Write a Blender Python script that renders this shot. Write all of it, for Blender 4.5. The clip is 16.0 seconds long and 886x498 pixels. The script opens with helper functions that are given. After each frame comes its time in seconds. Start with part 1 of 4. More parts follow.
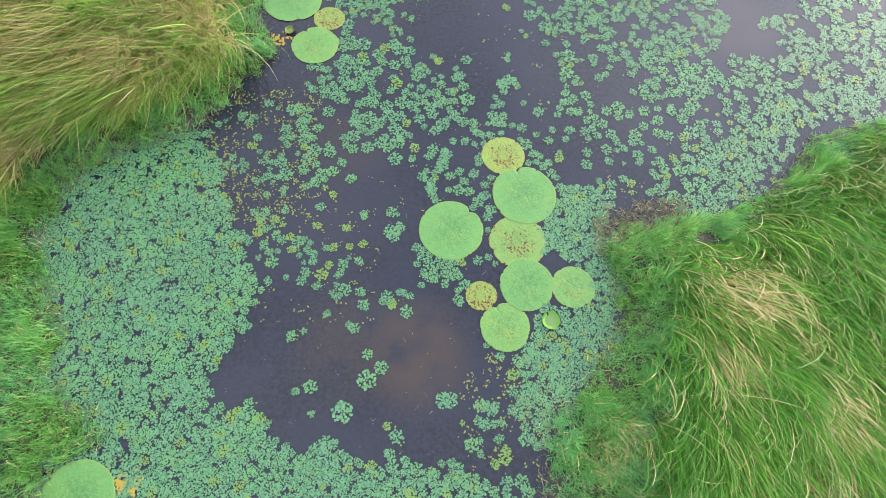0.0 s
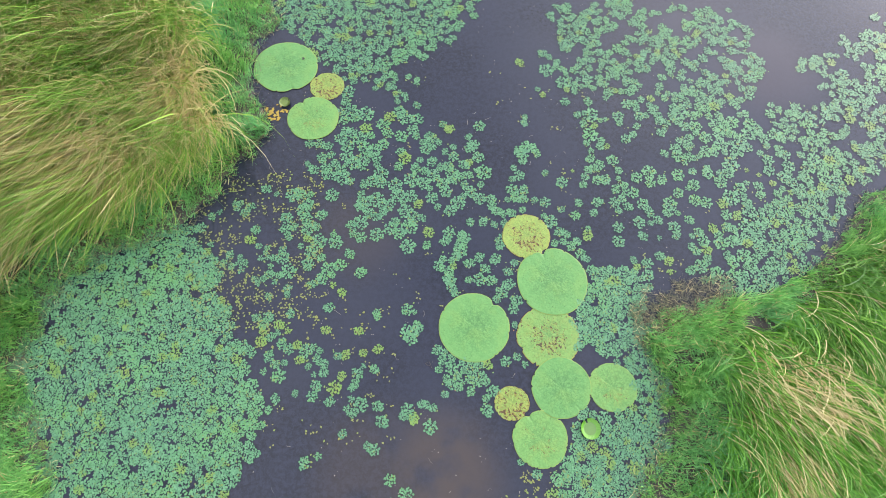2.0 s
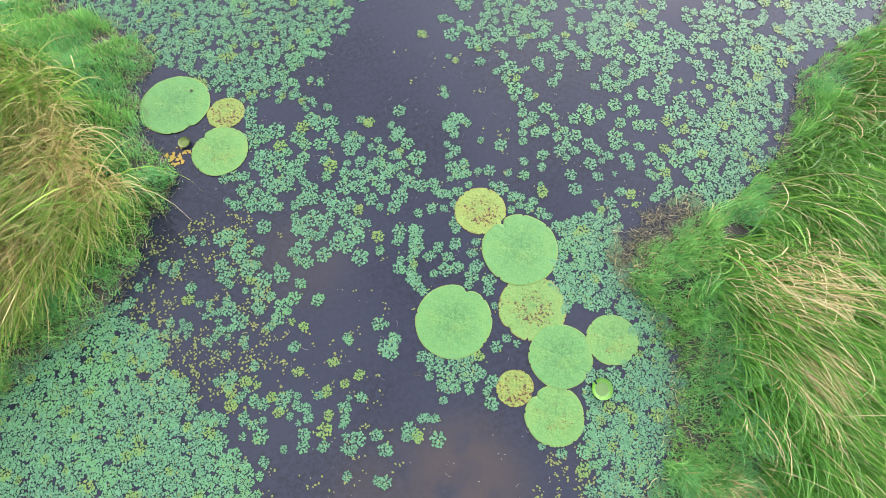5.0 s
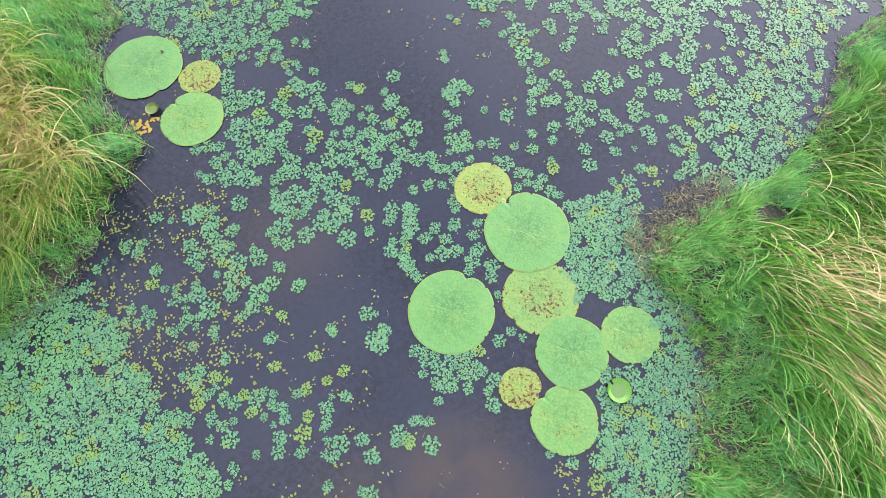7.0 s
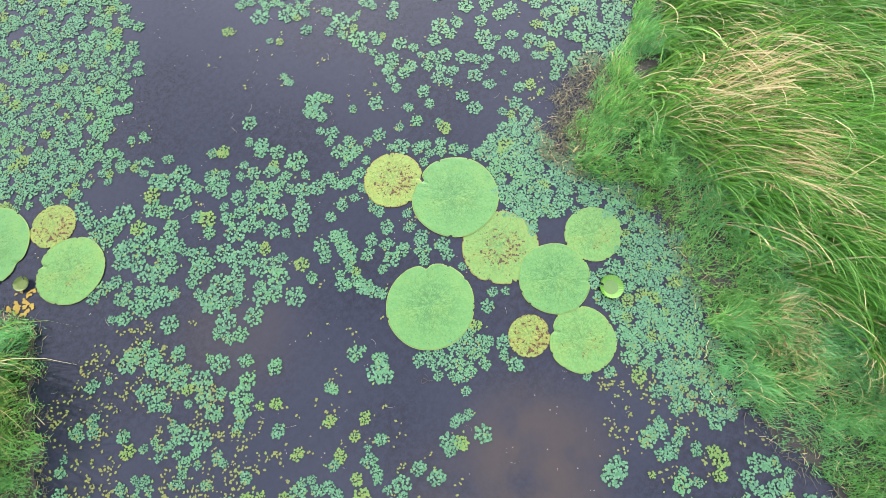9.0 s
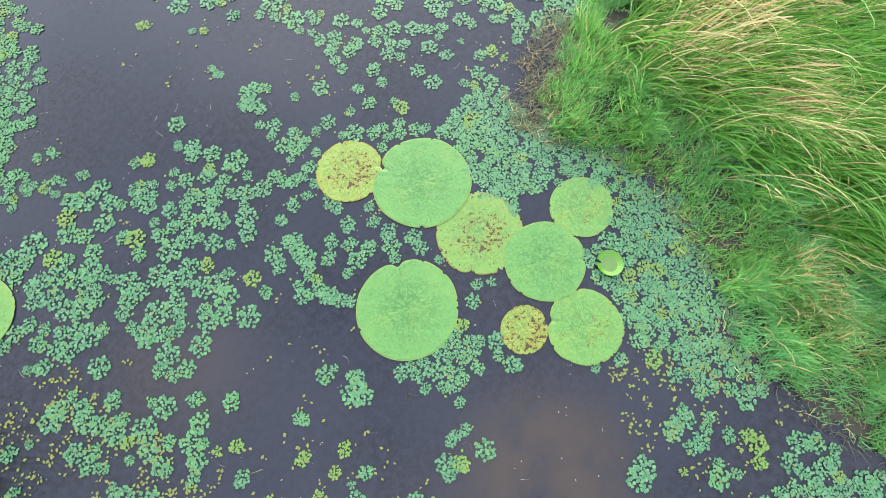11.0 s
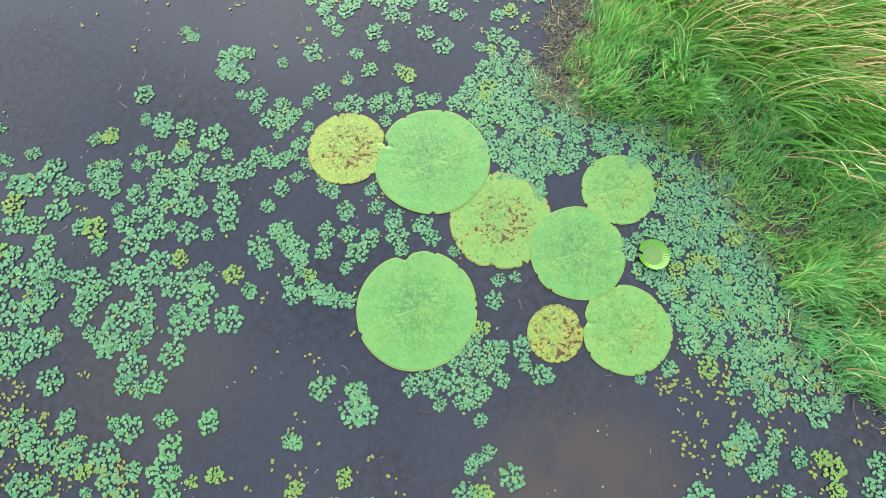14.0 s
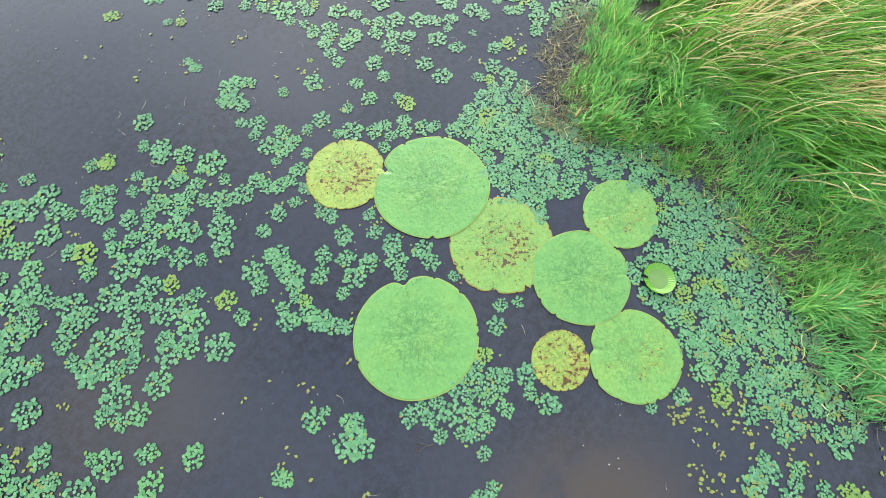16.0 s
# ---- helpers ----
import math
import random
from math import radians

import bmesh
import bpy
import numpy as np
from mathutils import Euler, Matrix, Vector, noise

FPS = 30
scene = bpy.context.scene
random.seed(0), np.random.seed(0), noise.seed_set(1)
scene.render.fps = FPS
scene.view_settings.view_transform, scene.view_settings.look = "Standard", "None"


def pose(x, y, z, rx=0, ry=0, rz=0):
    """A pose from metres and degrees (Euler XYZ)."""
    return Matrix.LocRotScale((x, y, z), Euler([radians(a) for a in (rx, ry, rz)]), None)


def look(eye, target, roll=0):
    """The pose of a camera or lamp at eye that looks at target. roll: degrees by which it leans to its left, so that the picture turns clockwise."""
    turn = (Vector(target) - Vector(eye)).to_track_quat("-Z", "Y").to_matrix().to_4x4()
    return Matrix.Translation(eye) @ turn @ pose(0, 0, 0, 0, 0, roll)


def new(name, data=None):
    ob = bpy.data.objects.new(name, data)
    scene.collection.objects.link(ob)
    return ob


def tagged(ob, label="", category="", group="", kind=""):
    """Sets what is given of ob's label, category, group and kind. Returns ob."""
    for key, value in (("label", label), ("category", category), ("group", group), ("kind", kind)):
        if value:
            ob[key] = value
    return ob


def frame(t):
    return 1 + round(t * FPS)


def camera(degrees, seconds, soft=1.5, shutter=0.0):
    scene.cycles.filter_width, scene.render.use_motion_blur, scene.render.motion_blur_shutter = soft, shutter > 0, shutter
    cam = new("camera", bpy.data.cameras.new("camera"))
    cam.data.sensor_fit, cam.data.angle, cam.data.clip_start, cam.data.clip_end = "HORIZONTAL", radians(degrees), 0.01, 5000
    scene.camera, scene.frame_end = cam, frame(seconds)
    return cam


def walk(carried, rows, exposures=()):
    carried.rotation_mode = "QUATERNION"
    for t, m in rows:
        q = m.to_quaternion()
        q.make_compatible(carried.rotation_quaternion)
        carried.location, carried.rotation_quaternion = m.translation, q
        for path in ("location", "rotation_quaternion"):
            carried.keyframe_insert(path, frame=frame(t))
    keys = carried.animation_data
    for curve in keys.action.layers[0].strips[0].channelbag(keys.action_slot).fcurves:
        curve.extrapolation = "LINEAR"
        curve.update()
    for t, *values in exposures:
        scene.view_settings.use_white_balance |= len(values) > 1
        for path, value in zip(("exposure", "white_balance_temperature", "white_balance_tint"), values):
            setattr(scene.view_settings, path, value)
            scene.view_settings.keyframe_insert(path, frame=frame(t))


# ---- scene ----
cam = camera(82.8, 16.0, soft=0.65)
PATH = [
    (0, (-0.459, -0.148, 8.452), (-0.362, 0.52, 6.57), 8.0),
    (0.5, (-0.473, -0.031, 8.308), (-0.361, 0.618, 6.42), 8.8),
    (1, (-0.489, 0.453, 8.223), (-0.391, 1.085, 6.328), 7.2),
    (1.5, (-0.566, 1.2, 8.168), (-0.48, 1.836, 6.273), 6.1),
    (2, (-0.685, 1.823, 8.201), (-0.598, 2.462, 6.308), 4.9),
    (2.5, (-0.717, 2.038, 8.248), (-0.587, 2.673, 6.356), 2.8),
    (3, (-0.696, 1.984, 8.247), (-0.543, 2.611, 6.354), 1.5),
    (3.5, (-0.637, 1.854, 8.226), (-0.446, 2.467, 6.332), 0.3),
    (3.7, (-0.609, 1.829, 8.203), (-0.403, 2.432, 6.308), 0.1),
    (5.8, (-0.362, 2.182, 7.046), (-0.172, 2.757, 5.14), -1.6),
    (6, (-0.35, 2.211, 6.931), (-0.166, 2.776, 5.022), -1.5),
    (6.5, (-0.355, 2.13, 6.761), (-0.167, 2.696, 4.852), -0.9),
    (7, (-0.361, 2.102, 6.684), (-0.169, 2.667, 4.775), -0.4),
    (7.5, (-0.396, 2.107, 6.639), (-0.186, 2.665, 4.73), -0.9),
    (8, (-0.452, 2.152, 6.598), (-0.203, 2.687, 4.686), -2.1),
    (8.5, (-0.515, 2.23, 6.552), (-0.179, 2.696, 4.636), -3.7),
    (9, (-0.523, 2.237, 6.48), (-0.124, 2.634, 4.561), -5.4),
    (9.2, (-0.498, 2.244, 6.429), (-0.092, 2.624, 4.508), -5.5),
    (11.3, (-0.495, 2.275, 5.465), (-0.003, 2.613, 3.556), -1.9),
    (11.5, (-0.486, 2.307, 5.401), (-0.009, 2.65, 3.489), -1.8),
    (12, (-0.465, 2.423, 5.251), (0.006, 2.758, 3.337), -1.2),
    (12.5, (-0.434, 2.529, 5.104), (0.041, 2.858, 3.19), -0.9),
    (13, (-0.435, 2.594, 4.973), (0.044, 2.911, 3.057), -0.3),
    (13.5, (-0.429, 2.592, 4.844), (0.05, 2.904, 2.928), -0.2),
    (14, (-0.419, 2.567, 4.754), (0.059, 2.873, 2.836), -0.3),
    (14.5, (-0.475, 2.537, 4.653), (-0.001, 2.837, 2.734), -0.0),
    (15, (-0.53, 2.513, 4.565), (-0.058, 2.81, 2.644), 0.1),
    (15.5, (-0.559, 2.517, 4.544), (-0.019, 2.851, 2.648), 0.4),
    (16, (-0.584, 2.502, 4.565), (0.053, 2.892, 2.709), 0.6),
]
EXPOSURES = [(0.0, 1.94, 6500, 13), (3.5, 2.0, 6400, 18), (7.0, 2.12, 6400, 18), (9.0, 2.1, 6400, 18), (11.5, 2.06, 6600, 7), (16.0, 2.06, 6700, 4)]
walk(cam, [(t, look(eye, target, roll)) for t, eye, target, roll in PATH], EXPOSURES)

# ---- light ----
SUN_ELEVATION, SUN_AZIMUTH = 18.0, 54.0
world = bpy.data.worlds.new("overcast_sky")
scene.world = world
world.use_nodes = True
wt = world.node_tree
wt.nodes.clear()
sky = wt.nodes.new("ShaderNodeTexSky")
sky.sky_type, sky.sun_disc = "NISHITA", False
sky.sun_elevation, sky.sun_rotation = radians(SUN_ELEVATION), radians(SUN_AZIMUTH)
sky.dust_density = 4.0
cloud_noise = wt.nodes.new("ShaderNodeTexNoise")
cloud_noise.inputs["Scale"].default_value = 2.2
cloud_noise.inputs["Detail"].default_value = 4.0
cloud_ramp = wt.nodes.new("ShaderNodeValToRGB")
cloud_ramp.color_ramp.elements[0].position, cloud_ramp.color_ramp.elements[0].color = 0.3, (5.2, 5.6, 6.6, 1)
cloud_ramp.color_ramp.elements[1].position, cloud_ramp.color_ramp.elements[1].color = 0.75, (9.5, 9.7, 10.2, 1)
# the cloud cover is brighter round the hidden sun
toward = wt.nodes.new("ShaderNodeVectorMath")
toward.operation = "DOT_PRODUCT"
toward.inputs[1].default_value = (math.sin(radians(SUN_AZIMUTH)) * math.cos(radians(SUN_ELEVATION)),
                                  math.cos(radians(SUN_AZIMUTH)) * math.cos(radians(SUN_ELEVATION)), math.sin(radians(SUN_ELEVATION)))
sky_coords = wt.nodes.new("ShaderNodeTexCoord")
wt.links.new(sky_coords.outputs["Generated"], toward.inputs[0])
glow = wt.nodes.new("ShaderNodeMapRange")
glow.interpolation_type = "SMOOTHSTEP"
for socket, value in zip(("From Min", "From Max", "To Min", "To Max"), (0.6, 1.0, 0.88, 1.7)):
    glow.inputs[socket].default_value = value
wt.links.new(toward.outputs["Value"], glow.inputs["Value"])
clouds = wt.nodes.new("ShaderNodeVectorMath")
clouds.operation = "SCALE"
wt.links.new(glow.outputs["Result"], clouds.inputs["Scale"])
overcast = wt.nodes.new("ShaderNodeMix")
overcast.data_type = "RGBA"
overcast.inputs[0].default_value = 0.8
background = wt.nodes.new("ShaderNodeBackground")
background.inputs["Strength"].default_value = 0.12
world_out = wt.nodes.new("ShaderNodeOutputWorld")
wt.links.new(cloud_noise.outputs["Fac"], cloud_ramp.inputs["Fac"])
wt.links.new(sky.outputs["Color"], overcast.inputs[6])
wt.links.new(cloud_ramp.outputs["Color"], clouds.inputs[0])
wt.links.new(clouds.outputs["Vector"], overcast.inputs[7])
wt.links.new(overcast.outputs[2], background.inputs["Color"])
wt.links.new(background.outputs[0], world_out.inputs["Surface"])

sun = new("sun", bpy.data.lights.new("sun", "SUN"))
sun.data.energy, sun.data.angle, sun.data.color = 1.3, radians(22), (1.0, 0.96, 0.9)
sun.rotation_euler = (radians(90 - SUN_ELEVATION), 0, radians(180 - SUN_AZIMUTH))


# ---- materials ----
class Mat:
    """A small builder for node materials."""

    def __init__(self, name, rough=0.5, spec=0.5):
        self.mat = bpy.data.materials.new(name)
        self.mat.use_nodes = True
        self.t = self.mat.node_tree
        self.bsdf = self.t.nodes["Principled BSDF"]
        self.bsdf.inputs["Roughness"].default_value = rough
        self.bsdf.inputs["Specular IOR Level"].default_value = spec

    def node(self, kind, **values):
        n = self.t.nodes.new(kind)
        for key, value in values.items():
            n.inputs[key.replace("_", " ")].default_value = value
        return n

    def link(self, a, b):
        self.t.links.new(a, b)

    def coords(self):
        return self.node("ShaderNodeTexCoord").outputs["Object"]

    def noise(self, scale, detail=3.0, rough=0.5, vector=None, distortion=0.0):
        n = self.node("ShaderNodeTexNoise", Scale=scale, Detail=detail, Roughness=rough, Distortion=distortion)
        self.link(vector or self.coords(), n.inputs["Vector"])
        return n.outputs["Fac"]

    def ramp(self, fac, *stops):
        n = self.node("ShaderNodeValToRGB")
        ramp = n.color_ramp
        while len(ramp.elements) < len(stops):
            ramp.elements.new(0.5)
        for e, (p, c) in zip(ramp.elements, stops):
            e.position, e.color = p, (*c, 1) if len(c) == 3 else c
        self.link(fac, n.inputs["Fac"])
        return n.outputs["Color"]

    def mix(self, fac, a, b, blend="MIX"):
        n = self.node("ShaderNodeMix")
        n.data_type, n.blend_type = "RGBA", blend
        for socket, value in ((n.inputs[0], fac), (n.inputs[6], a), (n.inputs[7], b)):
            if isinstance(value, bpy.types.NodeSocket):
                self.link(value, socket)
            else:
                socket.default_value = (*value, 1) if isinstance(value, tuple) else value
        return n.outputs[2]

    def mask(self, fac, low, high):
        n = self.node("ShaderNodeMapRange", From_Min=low, From_Max=high)
        n.interpolation_type = "SMOOTHSTEP"
        self.link(fac, n.inputs["Value"])
        return n.outputs["Result"]

    def math(self, op, a, b=0.0):
        n = self.node("ShaderNodeMath")
        n.operation = op
        for socket, value in zip(n.inputs, (a, b)):
            if isinstance(value, bpy.types.NodeSocket):
                self.link(value, socket)
            else:
                socket.default_value = value
        return n.outputs[0]

    def near(self, place, reach, vector=None):
        """1 at a place, falling to 0 at reach metres from it."""
        n = self.node("ShaderNodeVectorMath")
        n.operation = "DISTANCE"
        self.link(vector or self.coords(), n.inputs[0])
        n.inputs[1].default_value = place
        return self.mask(n.outputs["Value"], reach, reach * 0.25)

    def island(self):
        return self.node("ShaderNodeNewGeometry").outputs["Random Per Island"]

    def random(self):
        return self.node("ShaderNodeObjectInfo").outputs["Random"]

    def colour(self, socket):
        self.link(socket, self.bsdf.inputs["Base Color"])

    def bump(self, height, strength, distance=0.01):
        n = self.node("ShaderNodeBump", Strength=strength, Distance=distance)
        self.link(height, n.inputs["Height"])
        self.link(n.outputs["Normal"], self.bsdf.inputs["Normal"])

    def translucent(self, colour, share):
        """Thin leaves let some light through."""
        t = self.node("ShaderNodeBsdfTranslucent")
        self.link(colour, t.inputs["Color"])
        m = self.node("ShaderNodeMixShader")
        m.inputs[0].default_value = share
        out = self.t.nodes["Material Output"]
        self.link(self.bsdf.outputs[0], m.inputs[1])
        self.link(t.outputs[0], m.inputs[2])
        self.link(m.outputs[0], out.inputs["Surface"])


def water_material():
    m = Mat("pond_water", 0.07, 0.5)
    m.bsdf.inputs["IOR"].default_value = 1.33
    weed = m.mask(m.noise(13.0, 10.0, 0.82, distortion=0.3), 0.40, 0.60)
    patch = m.mask(m.noise(0.45, 2.0), 0.4, 0.6)
    base = m.mix(m.math("MULTIPLY", weed, m.math("ADD", m.math("MULTIPLY", patch, 0.48), 0.3)), (0.0136, 0.0166, 0.0270), (0.0035, 0.0048, 0.0068))
    silt = m.math("MAXIMUM", m.near((-0.52, 1.03, 0), 1.25), m.math("MULTIPLY", m.near((-1.56, 1.17, 0), 1.3), 0.45))
    silt = m.math("MAXIMUM", silt, m.math("MULTIPLY", m.near((-1.7, 5, 0), 1.2), 0.35))
    silt = m.math("MULTIPLY", silt, m.mask(m.noise(1.4, 3.0), 0.25, 0.55))
    base = m.mix(m.math("MULTIPLY", silt, 0.8), base, (0.034, 0.026, 0.021))
    # bright sky reflection on the north-east water, painted into the base colour
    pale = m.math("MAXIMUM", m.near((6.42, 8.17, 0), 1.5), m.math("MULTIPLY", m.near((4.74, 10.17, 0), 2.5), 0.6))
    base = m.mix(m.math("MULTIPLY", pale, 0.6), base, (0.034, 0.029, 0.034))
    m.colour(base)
    m.bump(m.noise(5.0, 5.0), 0.07, 0.02)
    return m.mat


def mud_material():
    m = Mat("wet_mud", 0.65, 0.4)
    c = m.ramp(m.noise(2.5, 8.0, 0.65), (0.3, (0.016, 0.014, 0.012)), (0.55, (0.036, 0.030, 0.024)), (0.75, (0.035, 0.042, 0.018)))
    turf = m.ramp(m.noise(3.0, 8.0, 0.7), (0.35, (0.03, 0.075, 0.012)), (0.7, (0.075, 0.125, 0.025)))
    c = m.mix(m.near((0.5, 4.0, 0.0), 26.0), turf, c)
    m.colour(c)
    m.bump(m.noise(14.0, 8.0, 0.7), 0.8, 0.04)
    return m.mat


def grass_material(name, greens, straw, straw_share, patch_at, stands=()):
    """greens: two greens; straw_share: how many blades are dry; patch_at: the noise level above which dry blades gather."""
    m = Mat(name, 0.5, 0.35)
    one = m.island()
    patch = m.mask(m.noise(0.55, 3.0), patch_at, patch_at + 0.22)
    for place, reach in stands:
        patch = m.math("MAXIMUM", patch, m.near(place, reach))
    dry = m.math("LESS_THAN", one, m.math("ADD", straw_share, m.math("MULTIPLY", patch, 0.5)))
    hue = m.math("FRACT", m.math("MULTIPLY", one, 37.7))
    green = m.mix(m.math("POWER", hue, 1.5), greens[0], greens[1])
    green = m.mix(m.math("MULTIPLY", m.mask(m.noise(0.9, 2.0), 0.35, 0.7), 0.65), green, greens[2])
    dead = m.mix(hue, straw[0], straw[1])
    c = m.mix(dry, green, dead)
    c = m.mix(0.35, c, m.mix(m.noise(30.0, 2.0), c, (0.02, 0.03, 0.008)))
    m.colour(c)
    m.translucent(c, 0.5)
    return m.mat


def rosette_material(name, dark, light, fresh, tint):
    """dark, light: the range from leaf to leaf; fresh: the hue that some rosettes turn to; tint: the share of yellowed leaves."""
    m = Mat(name, 0.55, 0.28)
    leaf = m.island()
    place = m.node("ShaderNodeNewGeometry").outputs["Position"]
    plant = m.node("ShaderNodeTexVoronoi", Scale=6.0)
    m.link(place, plant.inputs["Vector"])
    each = m.node("ShaderNodeSeparateColor")
    m.link(plant.outputs["Color"], each.inputs[0])
    col = m.mix(leaf, dark, light)
    broad = m.mask(m.noise(0.8, 2.0, vector=place), 0.38, 0.68)
    turn = m.math("MULTIPLY", each.outputs[0], m.math("ADD", m.math("MULTIPLY", broad, 0.6), 0.15))
    col = m.mix(turn, col, m.mix(leaf, fresh, m.mix(0.45, light, fresh)))
    yellowed = m.math("LESS_THAN", m.math("FRACT", m.math("MULTIPLY", leaf, 91.3)), m.math("MULTIPLY", m.math("MULTIPLY", each.outputs[1], each.outputs[1]), tint * 3))
    col = m.mix(yellowed, col, (0.105, 0.145, 0.03))
    col = m.mix(m.math("MULTIPLY", m.mask(m.noise(45.0, 3.0, vector=place), 0.4, 0.7), 0.35), col, m.mix(0.5, col, (0.02, 0.05, 0.02)))
    m.colour(col)
    m.bump(m.noise(60.0, 2.0, vector=place), 0.3, 0.004)
    return m.mat


def pad_material(name, base, deep, spots, levels, edge):
    """spots: the colours of decay and of rotten holes; levels: how much noise brings each of them out."""
    m = Mat(name, 0.5, 0.3)
    uv = m.coords()
    cells = m.node("ShaderNodeTexVoronoi", Scale=30.0)
    m.link(uv, cells.inputs["Vector"])
    fine = m.noise(7.0, 5.0, 0.65)
    length = m.node("ShaderNodeVectorMath")
    length.operation = "LENGTH"
    m.link(uv, length.inputs[0])
    radius = length.outputs["Value"]
    # creases that run out from the middle: noise over the heading, drawn out along the radius
    heading = m.node("ShaderNodeVectorMath")
    heading.operation = "NORMALIZE"
    m.link(uv, heading.inputs[0])
    split = m.node("ShaderNodeSeparateXYZ")
    m.link(heading.outputs["Vector"], split.inputs[0])
    polar = m.node("ShaderNodeCombineXYZ")
    m.link(split.outputs["X"], polar.inputs["X"])
    m.link(split.outputs["Y"], polar.inputs["Y"])
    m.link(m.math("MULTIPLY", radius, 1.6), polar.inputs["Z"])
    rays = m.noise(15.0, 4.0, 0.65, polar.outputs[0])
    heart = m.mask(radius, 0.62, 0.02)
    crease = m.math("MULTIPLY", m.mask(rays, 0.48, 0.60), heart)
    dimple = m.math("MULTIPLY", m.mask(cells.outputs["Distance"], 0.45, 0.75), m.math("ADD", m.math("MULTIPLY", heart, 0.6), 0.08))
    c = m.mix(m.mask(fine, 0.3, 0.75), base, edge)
    # creases and dimples go deep green: shade in the folds, put into the colour
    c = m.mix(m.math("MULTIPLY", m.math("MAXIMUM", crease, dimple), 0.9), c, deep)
    vein = m.math("MULTIPLY", m.mask(m.noise(26.0, 3.0, 0.6, polar.outputs[0]), 0.56, 0.66), m.mask(radius, 0.55, 0.1))
    c = m.mix(m.math("MULTIPLY", vein, 0.35), c, m.mix(0.5, edge, (0.16, 0.27, 0.09)))
    blotch = m.mask(m.noise(3.2, 3.0), 0.46, 0.66)
    c = m.mix(m.math("MULTIPLY", blotch, 0.16), c, spots[0])
    ring = m.math("MULTIPLY", m.mask(radius, 0.40, 0.18), m.mask(radius, 0.02, 0.12))
    rot = m.math("ADD", m.math("MULTIPLY", ring, 0.09), m.math("MULTIPLY", m.mask(m.noise(2.6, 2.0), 0.45, 0.7), 0.05))
    decay = m.mask(m.math("ADD", m.noise(24.0, 6.0, 0.75, distortion=0.2), rot), levels[0], levels[0] + 0.07)
    c = m.mix(m.math("MULTIPLY", decay, 0.7), c, spots[0])
    holes = m.mask(m.math("ADD", m.noise(21.0, 5.0, 0.62, distortion=0.4), rot), levels[1], levels[1] + 0.015)
    rust = m.mask(m.math("ADD", m.noise(21.0, 5.0, 0.62, distortion=0.4), rot), levels[1] - 0.03, levels[1])
    c = m.mix(m.math("MULTIPLY", rust, 0.6), c, (0.16, 0.095, 0.015))
    c = m.mix(holes, c, spots[1])
    m.colour(c)
    lift = m.math("ADD", m.math("MULTIPLY", cells.outputs["Distance"], -1.0), m.math("MULTIPLY", rays, 0.6))
    m.bump(lift, 0.22, 0.010)
    return m.mat


def plain_material(name, a, b, scale=20.0, rough=0.6, spec=0.3):
    m = Mat(name, rough, spec)
    m.colour(m.mix(m.noise(scale, 4.0), a, b))
    m.bump(m.noise(scale * 3, 3.0), 0.3, 0.004)
    return m.mat


WATER = water_material()
MUD = mud_material()
STRAW = ((0.72, 0.63, 0.33), (0.53, 0.40, 0.17))
TALL = grass_material("tall_grass_blades", ((0.044, 0.165, 0.011), (0.21, 0.47, 0.050), (0.085, 0.31, 0.034)), STRAW, 0.08, 0.56,
                      (((5.01, 1.9, 0.8), 1.1), ((4.46, 0.69, 0.7), 0.7)))
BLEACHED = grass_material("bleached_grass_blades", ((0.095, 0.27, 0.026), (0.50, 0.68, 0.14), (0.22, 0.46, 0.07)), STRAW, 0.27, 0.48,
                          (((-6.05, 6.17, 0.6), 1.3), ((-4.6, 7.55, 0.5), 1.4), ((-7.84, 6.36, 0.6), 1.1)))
SHORT = grass_material("short_grass_blades", ((0.085, 0.30, 0.055), (0.30, 0.60, 0.14), (0.17, 0.49, 0.21)), STRAW, 0.04, 0.60)
DRY = grass_material("dry_stems", ((0.17, 0.15, 0.08), (0.09, 0.12, 0.05), (0.14, 0.13, 0.09)), STRAW, 0.12, 0.6)
LEAF = rosette_material("rosette_leaves", (0.022, 0.088, 0.044), (0.084, 0.200, 0.100), (0.064, 0.190, 0.046), 0.03)
LEAF_YELLOW = rosette_material("yellowing_leaves", (0.065, 0.145, 0.035), (0.120, 0.185, 0.035), (0.080, 0.18, 0.035), 0.10)
LEAF_RED = rosette_material("reddening_leaves", (0.09, 0.12, 0.035), (0.19, 0.085, 0.035), (0.08, 0.11, 0.04), 0.2)
BITS = rosette_material("drifting_bits", (0.135, 0.15, 0.030), (0.10, 0.11, 0.035), (0.12, 0.13, 0.03), 0.2)
PALE = plain_material("pale_flakes", (0.22, 0.21, 0.17), (0.15, 0.13, 0.10))
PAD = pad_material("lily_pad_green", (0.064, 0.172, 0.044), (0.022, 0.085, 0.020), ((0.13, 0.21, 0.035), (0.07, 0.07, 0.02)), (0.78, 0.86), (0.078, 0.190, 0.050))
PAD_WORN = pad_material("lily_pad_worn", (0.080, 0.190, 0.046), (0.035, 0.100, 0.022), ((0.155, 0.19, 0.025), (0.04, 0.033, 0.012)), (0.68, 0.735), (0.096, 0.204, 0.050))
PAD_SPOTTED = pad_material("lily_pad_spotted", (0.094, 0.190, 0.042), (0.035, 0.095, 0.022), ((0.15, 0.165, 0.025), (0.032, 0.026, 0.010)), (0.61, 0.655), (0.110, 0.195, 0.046))
